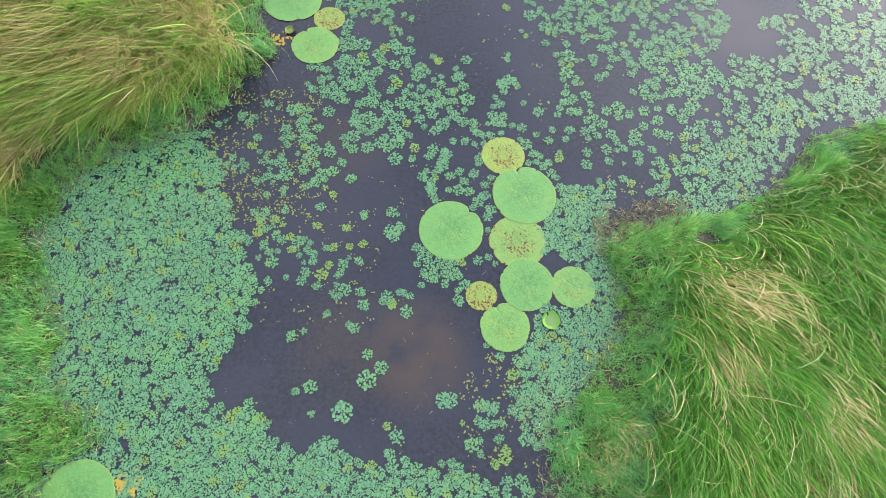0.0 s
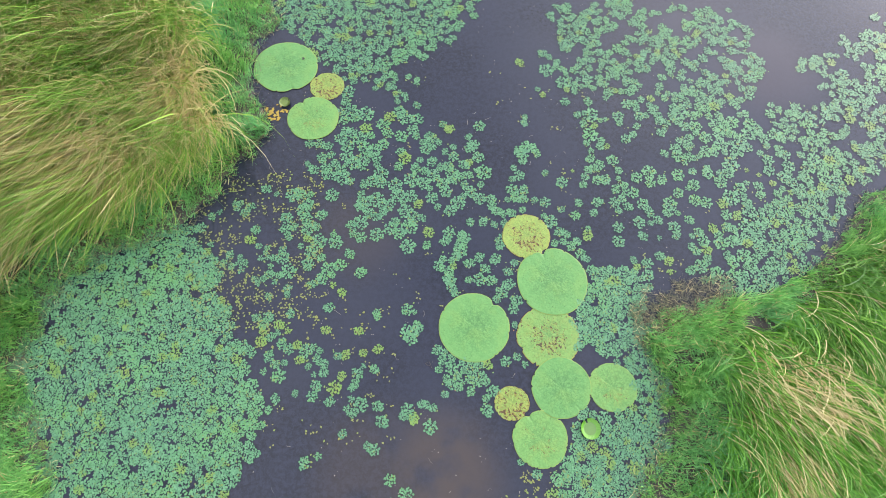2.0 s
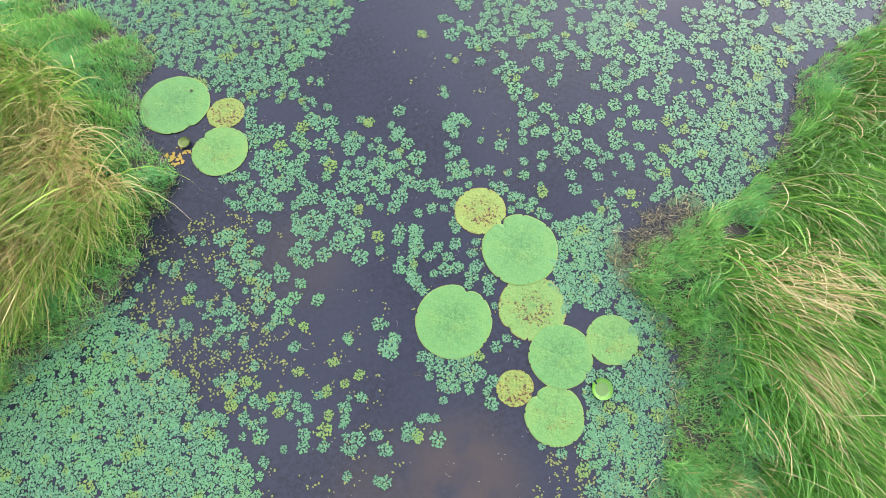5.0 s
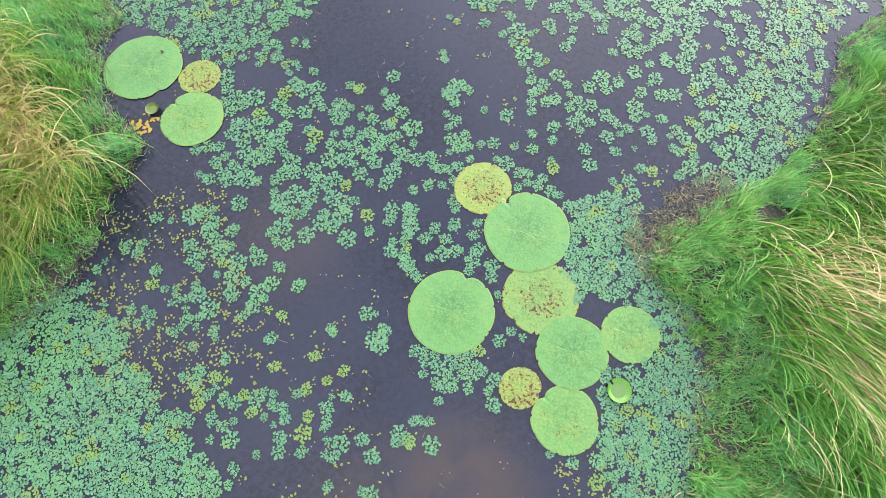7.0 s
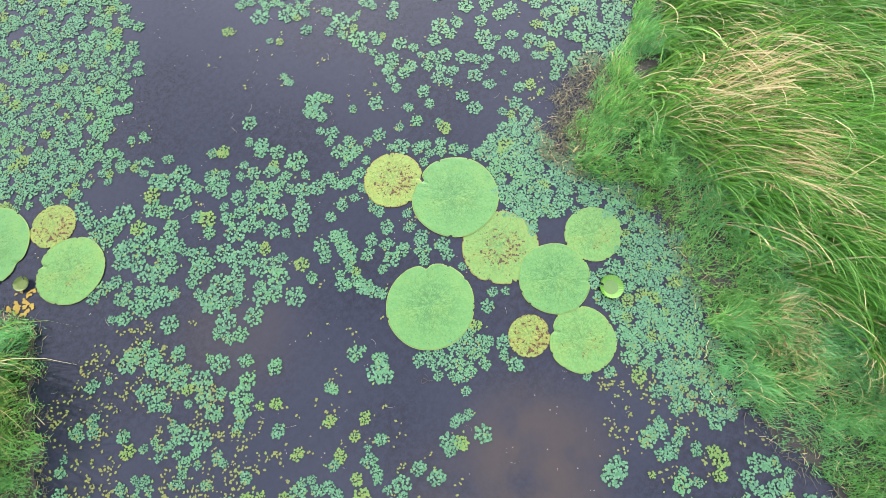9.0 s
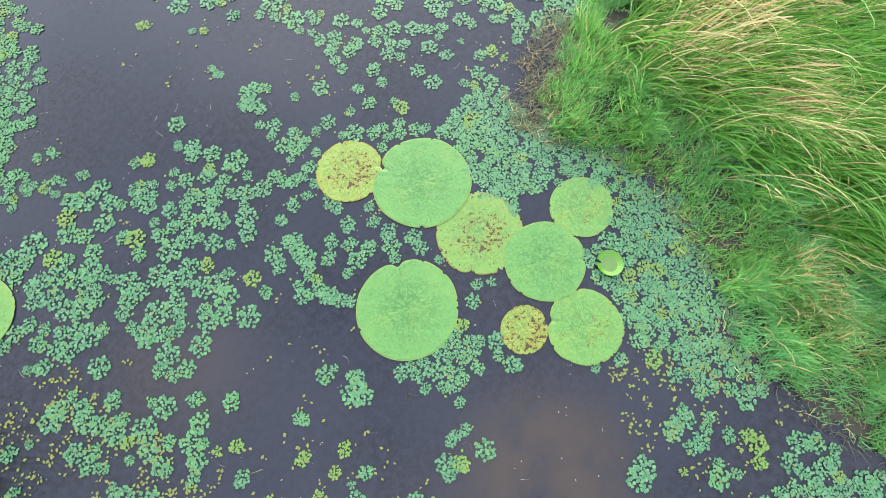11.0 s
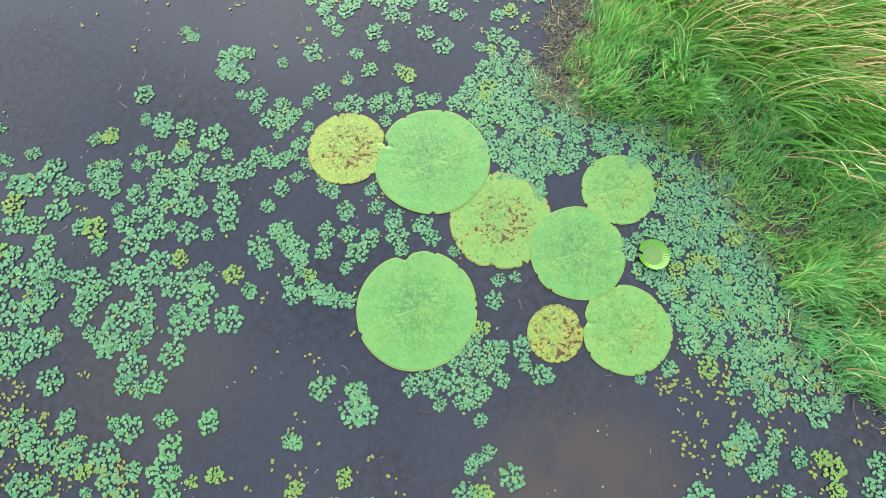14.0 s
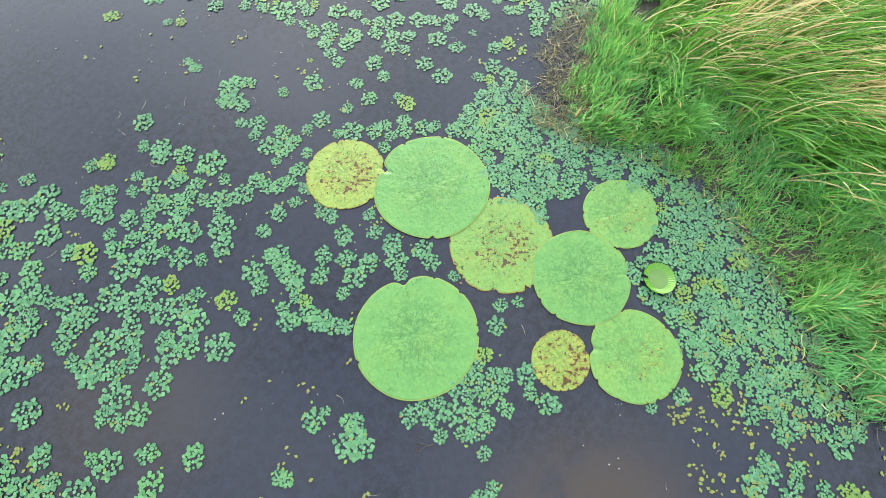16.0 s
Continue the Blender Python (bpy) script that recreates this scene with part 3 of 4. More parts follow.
# ---- floating rosettes ----
def rosette_arrays(seed, count=30):
    """A rosette one unit in radius: a whorl of rounded rhombic leaves, the outer ones larger and lower."""
    local = np.random.default_rng(seed)
    i = np.arange(count)
    rad = np.sqrt((i + 0.35) / count) * local.uniform(0.88, 1.04, count)
    ang = i * 2.39996 + local.normal(0, 0.30, count) / (0.35 + rad)
    size = 1.16 / math.sqrt(count) * (0.80 + 0.26 * rad) * local.uniform(0.75, 1.2, count)
    squash = 1 + 0.07 * local.normal()
    head = ang + local.normal(0, 0.4, count)
    tilt = 0.3 * (1 - rad) + local.uniform(0.0, 0.12, count)
    shape = np.array([[-0.92, 0, 0], [-0.05, -0.98, 0.14], [0.55, -0.60, 0.10], [0.96, 0.0, 0.0], [0.55, 0.60, 0.10], [-0.05, 0.98, 0.14]])
    cx, cy = rad * np.cos(ang) * squash, rad * np.sin(ang) / squash
    cz = 0.05 + 0.11 * (1 - rad) + 0.05 * local.uniform(0, 1, count)
    lx, ly, lz = (shape[None, :, a] * size[:, None] for a in range(3))
    x = cx[:, None] + lx * np.cos(head)[:, None] - ly * np.sin(head)[:, None]
    y = cy[:, None] + lx * np.sin(head)[:, None] + ly * np.cos(head)[:, None]
    z = cz[:, None] + lz + lx * np.sin(tilt)[:, None] * 0.5
    verts = np.stack([x, y, z], -1).reshape(-1, 3)
    halves = np.array([[0, 1, 2, 3], [0, 3, 4, 5]])
    faces = (np.arange(count)[:, None, None] * 6 + halves).reshape(-1, 4)
    return verts, faces


KINDS = [rosette_arrays(100 + i, 22 + 4 * i) for i in range(9)]
TEMPLATES = {}


def rosette_mesh(kind, tone):
    if (kind, tone) not in TEMPLATES:
        v, f = KINDS[kind]
        material = (LEAF, LEAF_YELLOW, LEAF_RED)[tone]
        ob = mesh_object("water_chestnut", v, [f], material, smooth=False)
        TEMPLATES[(kind, tone)] = ob.data
        bpy.data.objects.remove(ob)
    return TEMPLATES[(kind, tone)]


TEXTS = ("blue-green water chestnut rosette floating on dark water", "yellowing water chestnut rosette floating on dark water",
         "orange-red ageing water chestnut rosette floating on water")
PLACED = []
LOOSE = {0: [], 1: []}


def kind_for(r):
    return int(np.clip((r - 0.035) / 0.085 * 8 + rng.uniform(-1, 1), 0, 8))


def in_middle(x, y):
    return -3.4 < x < 4.2 and -0.4 < y < 7.6


def floating(spots, tone=0):
    """Rosettes at x, y, radius. Those in the middle of the pool are things of their own, the others join their drift."""
    for x, y, r in spots:
        r = r * 1.14
        PLACED.append((x, y, r))
        if in_middle(x, y) and floating.count < 300:
            floating.count += 1
            ob = new("water_chestnut", rosette_mesh(kind_for(r), tone))
            ob.matrix_basis = pose(x, y, 0.001 + 0.004 * rng.random(), 0, 0, rng.uniform(0, 360)) @ Matrix.Diagonal((r, r, 0.6 * min(r, 0.1), 1))
            tagged(ob, TEXTS[tone], "water plant", "floating rosettes")
        else:
            LOOSE[1 if tone else 0].append((x, y, r))


floating.count = 0
floating([
    (2.66, 6.09, 0.09), (2.17, 5.35, 0.07), (2.51, 5.35, 0.09), (2.82, 5.34, 0.09), (3.05, 5.24, 0.08), (2.81, 4.86, 0.09), (2.77, 4.59, 0.10),
    (2.87, 5.18, 0.06), (1.92, 5.77, 0.10), (3.33, 5.28, 0.10), (2.41, 5.15, 0.07), (1.14, -0.96, 0.10), (-2.00, 1.69, 0.06),
])
floating([
    (-2.42, 0.42, 0.06), (-2.19, 0.49, 0.1), (-2.14, 0.07, 0.05), (-1.69, 0.19, 0.08), (-1.65, 0.1, 0.15), (-0.79, -0.28, 0.1), (-0.05, 0.25, 0.12),
    (0.06, 0.27, 0.11), (0.38, -0.42, 0.1), (0.51, -0.36, 0.06), (0.52, -0.08, 0.08), (0.55, 0.17, 0.1), (0.62, -0.11, 0.08), (0.64, 0.19, 0.06),
    (0.72, 0.1, 0.09), (0.75, -0.12, 0.06), (0.78, 0.15, 0.07), (0.87, -0.09, 0.06), (1.16, 0.04, 0.09), (1.19, 0.27, 0.06), (1.39, 0.19, 0.06),
    (1.53, -0.03, 0.08), (-2.57, 1.3, 0.08), (-2.36, 1.39, 0.05), (-1.52, 1.44, 0.08), (-1.3, 0.59, 0.14), (-1.3, 1, 0.08), (-1.07, 0.78, 0.1),
])
floating([
    (0.69, 1.14, 0.05), (0.91, 0.95, 0.07), (-2.74, 2.32, 0.05), (-2.48, 2.26, 0.08), (-2.42, 2.42, 0.08), (-2.2, 2.17, 0.07), (-1.94, 2.05, 0.05),
    (-1.87, 2.35, 0.05), (-1.87, 2.19, 0.05), (-1.85, 1.98, 0.07), (-1.81, 2.42, 0.07), (-1.72, 2.1, 0.1), (-1.62, 1.48, 0.06), (-1.46, 2.06, 0.08),
    (-1.4, 1.83, 0.09), (-1.07, 1.89, 0.06), (-1, 1.99, 0.09), (-0.95, 1.87, 0.07), (-0.78, 2.06, 0.06), (-0.71, 2.04, 0.06), (-0.66, 1.72, 0.1),
    (-0.6, 1.99, 0.06), (-0.29, 2.33, 0.08), (-0.12, 2.35, 0.04), (0.23, 2.09, 0.06), (0.23, 1.91, 0.09), (0.36, 2.19, 0.09), (-3.25, 2.68, 0.05),
])
floating([
    (-3.18, 2.91, 0.08), (-3.16, 3.22, 0.07), (-3.08, 2.79, 0.07), (-3.06, 3.28, 0.05), (-3, 2.6, 0.1), (-2.98, 3.1, 0.08), (-2.93, 2.8, 0.05),
    (-2.86, 3.01, 0.08), (-2.6, 2.97, 0.1), (-2.55, 2.72, 0.05), (-2.47, 3.03, 0.05), (-2.46, 2.59, 0.04), (-2.41, 2.82, 0.07), (-2.37, 2.96, 0.05),
    (-2.3, 2.74, 0.07), (-2.3, 2.61, 0.07), (-2.09, 2.86, 0.06), (-1.78, 2.58, 0.08), (-1.68, 2.68, 0.04), (-1.51, 2.63, 0.07), (-0.94, 3.18, 0.12),
    (-0.91, 3.11, 0.11), (-0.81, 3.29, 0.07), (-0.78, 3.24, 0.07), (-0.27, 2.58, 0.1), (-0.26, 2.75, 0.06), (-0.06, 2.69, 0.09), (0.06, 2.5, 0.08),
])
floating([
    (0.6, 2.64, 0.08), (0.79, 2.7, 0.06), (0.8, 3.22, 0.05), (0.8, 3.48, 0.08), (0.9, 2.58, 0.05), (-3.4, 3.54, 0.07), (-3.28, 3.44, 0.08),
    (-3.23, 3.89, 0.06), (-3.22, 3.55, 0.08), (-2.93, 4.01, 0.07), (-2.93, 3.91, 0.05), (-2.93, 4.3, 0.12), (-2.87, 3.58, 0.07), (-2.61, 4.44, 0.09),
    (-2.61, 4.36, 0.06), (-2.53, 4.07, 0.07), (-2.37, 4.15, 0.09), (-2.27, 4.32, 0.11), (-2.24, 3.66, 0.08), (-2.19, 4.21, 0.05), (-2.07, 4.38, 0.1),
    (-1.72, 4.23, 0.09), (-1.46, 3.53, 0.06), (-1.44, 3.47, 0.06), (-0.95, 3.56, 0.09), (-0.84, 3.52, 0.04), (-0.39, 4.28, 0.09), (-0.27, 4.05, 0.08),
])
floating([
    (-0.22, 4.03, 0.1), (-0.2, 3.9, 0.08), (-0.15, 3.8, 0.06), (-0.08, 4.46, 0.08), (0.1, 4.02, 0.06), (0.13, 4.31, 0.08), (0.28, 4.02, 0.1),
    (0.31, 4.41, 0.08), (0.4, 4.2, 0.08), (0.47, 3.99, 0.09), (0.54, 3.66, 0.06), (0.58, 4.37, 0.09), (0.64, 3.78, 0.1), (0.77, 4.13, 0.07),
    (0.77, 3.92, 0.09), (0.87, 3.63, 0.09), (1.93, 4.55, 0.08), (2.07, 4.38, 0.09), (2.16, 4.3, 0.06), (2.21, 4.1, 0.08), (2.35, 4.08, 0.06),
    (2.76, 3.82, 0.09), (2.88, 3.99, 0.06), (3.21, 4.17, 0.09), (3.45, 4.29, 0.08), (3.94, 4.01, 0.08), (4.05, 4.44, 0.07), (4.12, 4.34, 0.07),
])
floating([
    (4.13, 4.08, 0.11), (4.15, 3.83, 0.07), (4.26, 4.18, 0.08), (4.28, 4.53, 0.1), (4.28, 3.83, 0.07), (4.39, 3.94, 0.11), (4.46, 3.62, 0.1),
    (4.48, 3.76, 0.08), (4.58, 4.47, 0.11), (4.65, 4.24, 0.08), (4.65, 3.89, 0.1), (4.67, 3.59, 0.08), (4.72, 4.12, 0.1), (4.78, 4.5, 0.1),
    (4.82, 3.87, 0.1), (4.82, 3.68, 0.11), (4.92, 4.55, 0.1), (4.93, 4.23, 0.12), (4.93, 3.55, 0.1), (5.04, 4.1, 0.1), (5.05, 3.69, 0.1),
    (5.07, 3.88, 0.11), (5.12, 4.58, 0.12), (5.21, 3.63, 0.1), (5.26, 3.96, 0.08), (5.3, 4.56, 0.1), (5.35, 4.38, 0.1), (5.4, 4.06, 0.11),
])
floating([
    (5.47, 3.93, 0.08), (5.53, 4.37, 0.1), (5.71, 4.51, 0.1), (5.86, 4.35, 0.08), (5.89, 4.55, 0.13), (6, 4.4, 0.06), (-3.19, 4.56, 0.06),
    (-3.04, 4.69, 0.07), (-3.03, 4.55, 0.1), (-3, 5.07, 0.09), (-3, 5.28, 0.1), (-2.95, 4.93, 0.06), (-2.87, 5.11, 0.07), (-2.74, 4.75, 0.05),
    (-2.72, 5.41, 0.11), (-2.66, 5.26, 0.1), (-2.63, 5.06, 0.11), (-2.56, 4.64, 0.1), (-2.49, 5.11, 0.07), (-2.43, 4.82, 0.12), (-2.4, 5.31, 0.09),
    (-2.38, 4.53, 0.07), (-2.19, 4.94, 0.05), (-2.15, 4.8, 0.11), (-1.91, 4.58, 0.08), (-1.9, 5.11, 0.07), (-1.85, 4.96, 0.07), (-1.72, 5.46, 0.1),
])
floating([
    (-1.72, 5.15, 0.12), (-1.71, 4.87, 0.09), (-1.66, 5.51, 0.12), (-1.44, 4.91, 0.11), (-1.32, 5.34, 0.08), (-1.24, 5.45, 0.11), (-1.2, 5.01, 0.11),
    (-1.11, 5.14, 0.07), (-1.06, 4.91, 0.1), (-0.93, 5.33, 0.12), (-0.91, 4.67, 0.12), (-0.88, 5.03, 0.13), (-0.82, 5.14, 0.08), (-0.36, 5.38, 0.06),
    (-0.27, 4.73, 0.08), (-0.19, 4.88, 0.1), (-0.14, 5.3, 0.1), (-0, 5.45, 0.12), (-0.01, 4.54, 0.11), (0, 4.66, 0.09), (0.03, 4.82, 0.08),
    (0.09, 4.78, 0.09), (0.2, 5.07, 0.07), (0.4, 5.5, 0.1), (0.6, 5.5, 0.08), (0.61, 5.35, 0.08), (0.62, 5, 0.06), (0.67, 5.26, 0.08),
])
floating([
    (0.68, 4.62, 0.08), (0.78, 5.2, 0.07), (0.8, 5, 0.07), (0.9, 5.47, 0.05), (0.94, 5.21, 0.08), (1.06, 5.5, 0.09), (1.14, 5.26, 0.06),
    (1.17, 5.47, 0.08), (1.38, 5.44, 0.06), (1.51, 5.13, 0.05), (1.57, 5.39, 0.09), (1.62, 5.02, 0.11), (1.64, 4.61, 0.06), (1.75, 4.82, 0.08),
    (1.79, 4.63, 0.06), (1.84, 5.24, 0.06), (1.87, 4.76, 0.07), (2.04, 4.62, 0.07), (2.07, 5.11, 0.08), (2.27, 4.85, 0.05), (3.19, 5.51, 0.1),
    (3.2, 4.93, 0.1), (3.22, 4.67, 0.08), (3.4, 4.91, 0.05), (3.42, 5.11, 0.08), (3.54, 4.96, 0.08), (3.75, 5.09, 0.08), (3.81, 4.81, 0.1),
])
floating([
    (3.82, 5.25, 0.12), (3.81, 4.65, 0.07), (3.93, 5.08, 0.05), (4.02, 5.47, 0.09), (4.11, 4.94, 0.08), (4.1, 4.63, 0.05), (4.22, 5.56, 0.05),
    (4.23, 4.7, 0.08), (4.29, 5.32, 0.1), (4.5, 5.26, 0.1), (4.57, 4.62, 0.08), (4.75, 4.77, 0.08), (4.81, 5.01, 0.09), (4.86, 4.73, 0.08),
    (4.98, 5.33, 0.14), (5.14, 4.78, 0.13), (5.18, 5.51, 0.11), (5.22, 5.35, 0.06), (5.23, 5.23, 0.09), (5.23, 5.07, 0.12), (5.34, 5.62, 0.05),
    (5.4, 4.9, 0.12), (5.51, 4.8, 0.08), (5.53, 5.37, 0.08), (5.55, 5.55, 0.08), (5.82, 5.06, 0.12), (5.83, 4.89, 0.11), (5.86, 5.37, 0.07),
])
floating([
    (6.17, 5.6, 0.1), (6.18, 5.08, 0.08), (6.27, 5.31, 0.07), (6.39, 5, 0.08), (6.48, 5.25, 0.09), (-2.9, 5.72, 0.12), (-2.8, 5.73, 0.1),
    (-2.67, 6.33, 0.05), (-2.65, 5.53, 0.1), (-2.61, 5.71, 0.06), (-2.56, 6.21, 0.09), (-2.42, 6.44, 0.09), (-2.34, 6.24, 0.09), (-2.3, 6.11, 0.11),
    (-2.25, 6.5, 0.07), (-2.22, 5.68, 0.11), (-2.17, 6.31, 0.08), (-2.07, 6.18, 0.09), (-2.05, 6.04, 0.13), (-1.96, 6.45, 0.11), (-1.9, 5.95, 0.07),
    (-1.85, 6.31, 0.12), (-1.71, 5.67, 0.07), (-1.69, 6.25, 0.09), (-1.65, 5.89, 0.08), (-1.5, 5.94, 0.1), (-1.43, 5.57, 0.13), (-1.42, 6.42, 0.09),
])
floating([
    (-1.35, 5.88, 0.09), (-1.34, 6.07, 0.12), (-1.09, 5.84, 0.12), (-1.06, 5.63, 0.12), (-1.02, 6.22, 0.08), (-0.98, 6.51, 0.08), (-0.84, 5.61, 0.11),
    (-0.79, 5.93, 0.13), (-0.72, 6.16, 0.09), (-0.63, 6.33, 0.06), (-0.59, 5.86, 0.11), (-0.56, 6.1, 0.08), (-0.52, 6.55, 0.1), (-0.46, 5.56, 0.1),
    (-0.42, 6.28, 0.09), (-0.41, 6.01, 0.11), (-0.26, 6.17, 0.08), (-0.24, 5.83, 0.11), (-0.2, 5.67, 0.1), (-0.17, 6.48, 0.06), (-0.13, 6.18, 0.09),
    (-0.05, 6.02, 0.11), (-0.02, 6.37, 0.09), (-0.01, 6.57, 0.06), (0.16, 6.2, 0.09), (0.22, 5.99, 0.08), (0.25, 5.65, 0.1), (0.31, 6.55, 0.1),
])
floating([
    (0.37, 6.6, 0.1), (0.43, 6.34, 0.1), (0.44, 5.79, 0.06), (0.52, 6.02, 0.13), (1, 5.66, 0.1), (1.02, 5.87, 0.06), (1.07, 6.1, 0.06),
    (1.15, 5.94, 0.09), (1.18, 6.47, 0.07), (1.21, 5.65, 0.08), (1.21, 6.4, 0.09), (1.24, 6.23, 0.07), (1.28, 6.38, 0.1), (1.28, 6.22, 0.05),
    (1.35, 6.52, 0.11), (1.43, 6.49, 0.1), (1.53, 6.37, 0.07), (2.31, 5.71, 0.07), (2.36, 5.87, 0.07), (2.44, 6, 0.07), (2.51, 6.23, 0.08),
    (2.54, 6.03, 0.08), (2.58, 5.79, 0.09), (2.73, 6.48, 0.07), (2.73, 5.79, 0.09), (2.78, 6.6, 0.07), (2.89, 5.6, 0.08), (2.92, 6.18, 0.1),
])
floating([
    (2.97, 5.8, 0.05), (3, 5.96, 0.07), (3.05, 5.67, 0.07), (3.25, 6.62, 0.09), (3.31, 5.81, 0.1), (3.55, 5.7, 0.09), (3.56, 5.92, 0.12),
    (3.77, 5.75, 0.09), (3.93, 6.28, 0.07), (4.09, 5.83, 0.11), (4.15, 6.37, 0.1), (4.18, 6.22, 0.11), (4.27, 6.07, 0.05), (4.34, 5.62, 0.1),
    (4.38, 6.19, 0.09), (4.38, 5.89, 0.07), (4.46, 6.6, 0.08), (4.58, 6.2, 0.05), (4.65, 5.84, 0.1), (4.65, 5.93, 0.07), (4.72, 6.29, 0.11),
    (4.77, 6.59, 0.11), (4.85, 5.65, 0.11), (4.87, 6.27, 0.08), (4.88, 5.81, 0.07), (5.04, 6.44, 0.12), (5.04, 5.83, 0.1), (5.05, 6.67, 0.1),
])
floating([
    (5.13, 6, 0.14), (5.21, 6.17, 0.06), (5.33, 6.29, 0.12), (5.44, 6.52, 0.12), (5.67, 6.67, 0.14), (5.75, 6.22, 0.06), (5.82, 5.85, 0.1),
    (5.86, 6.06, 0.1), (5.9, 6.52, 0.1), (6.04, 5.71, 0.1), (6.14, 6.3, 0.08), (6.15, 6.61, 0.12), (6.22, 5.92, 0.11), (6.25, 6.5, 0.08),
    (6.5, 5.64, 0.1), (6.53, 6.15, 0.07), (6.59, 5.89, 0.12), (6.74, 6.07, 0.11), (6.83, 5.68, 0.12), (-2.65, 6.75, 0.08), (-2.47, 6.74, 0.09),
    (-2.31, 6.68, 0.08), (-2.09, 7.42, 0.09), (-2.08, 6.83, 0.1), (-2.01, 7.22, 0.09), (-2, 6.99, 0.08), (-1.95, 6.68, 0.12), (-1.88, 6.94, 0.1),
])
floating([
    (-1.88, 7.43, 0.11), (-1.82, 7.26, 0.08), (-1.73, 6.83, 0.12), (-1.64, 6.62, 0.12), (-1.61, 7.33, 0.14), (-1.47, 6.58, 0.11), (-1.3, 6.68, 0.1),
    (-1.29, 7.1, 0.12), (-1.2, 6.9, 0.09), (-0.98, 7.37, 0.11), (-0.96, 6.83, 0.11), (-0.89, 7.23, 0.13), (-0.75, 6.96, 0.1), (-0.69, 6.83, 0.07),
    (-0.66, 7.19, 0.11), (-0.65, 7.5, 0.07), (0.27, 6.76, 0.05), (0.3, 6.79, 0.05), (0.51, 7, 0.1), (1.35, 7.05, 0.05), (1.37, 7.03, 0.06),
    (1.39, 7.17, 0.05), (1.4, 7.14, 0.04), (2.4, 7.18, 0.07), (2.49, 6.97, 0.07), (2.59, 6.73, 0.13), (2.65, 7.16, 0.14), (2.83, 7.04, 0.05),
])
floating([
    (2.93, 7.06, 0.04), (3.01, 7.53, 0.05), (3.09, 7.66, 0.09), (3.18, 7.11, 0.1), (3.18, 6.96, 0.06), (3.4, 7.38, 0.1), (3.4, 6.71, 0.07),
    (3.5, 7.66, 0.09), (3.57, 7.29, 0.07), (3.57, 7.41, 0.06), (3.59, 7.11, 0.09), (4.31, 7.25, 0.1), (4.41, 7.15, 0.14), (4.43, 6.84, 0.09),
    (4.63, 7.07, 0.09), (4.63, 6.83, 0.11), (5.04, 6.85, 0.12), (5.28, 6.7, 0.05), (5.37, 6.91, 0.12), (5.71, 6.86, 0.11), (5.84, 6.72, 0.09),
    (-1.98, 7.62, 0.09), (-1.97, 7.84, 0.13), (1.71, 7.78, 0.05), (1.94, 8.22, 0.13), (2.22, 7.91, 0.12), (2.31, 8.11, 0.05), (2.53, 7.98, 0.05),
])
floating([
    (2.58, 7.82, 0.05), (2.73, 7.98, 0.1), (2.8, 7.77, 0.06),
])
floating([
    (0.41, -1.02, 0.08), (0.74, -0.7, 0.07), (0.9, -0.61, 0.1), (0.93, -0.5, 0.07), (-0.95, -0.12, 0.06), (0.25, -0.09, 0.04), (-2.14, 2.37, 0.1),
    (-0.91, 1.85, 0.08), (-3.31, 3.16, 0.08), (-3.29, 3.32, 0.06), (-3.04, 3.41, 0.08), (-2.73, 3.07, 0.07), (-2.69, 2.83, 0.07), (-2.29, 3.29, 0.07),
    (-2.02, 2.55, 0.07), (-1.96, 2.87, 0.07), (-1.76, 3.25, 0.07), (-1.68, 2.89, 0.06), (-1.44, 2.94, 0.07), (-2.18, 4.04, 0.05), (-2.03, 3.9, 0.07),
    (-0.15, 4.27, 0.06), (3.01, 4.11, 0.06), (3.57, 4, 0.05), (3.59, 4.19, 0.08), (4.29, 4.37, 0.09), (5.05, 4.45, 0.08), (5.73, 4.19, 0.06),
], 1)
floating([
    (-2.63, 4.89, 0.07), (-0.7, 5.45, 0.08), (-0.54, 4.91, 0.09), (2.24, 4.73, 0.09), (4.5, 4.76, 0.08), (4.8, 5.23, 0.09), (5.01, 4.99, 0.08),
    (5.66, 4.82, 0.08), (5.82, 5.59, 0.06), (6.11, 5.4, 0.05), (0.26, 6.24, 0.07), (2.15, 6, 0.03), (2.87, 6.48, 0.05), (5.4, 5.88, 0.04),
    (5.61, 5.77, 0.04), (-1.61, 7.03, 0.1), (-1.15, 7.26, 0.1), (-0.08, 6.94, 0.07), (-0.05, 6.97, 0.08), (1.79, 7.65, 0.06), (2.7, 6.93, 0.06),
    (1.42, 8.41, 0.08), (2.28, 7.76, 0.06),
], 1)
floating([
    (-0.91, 6.38, 0.11),
], 2)

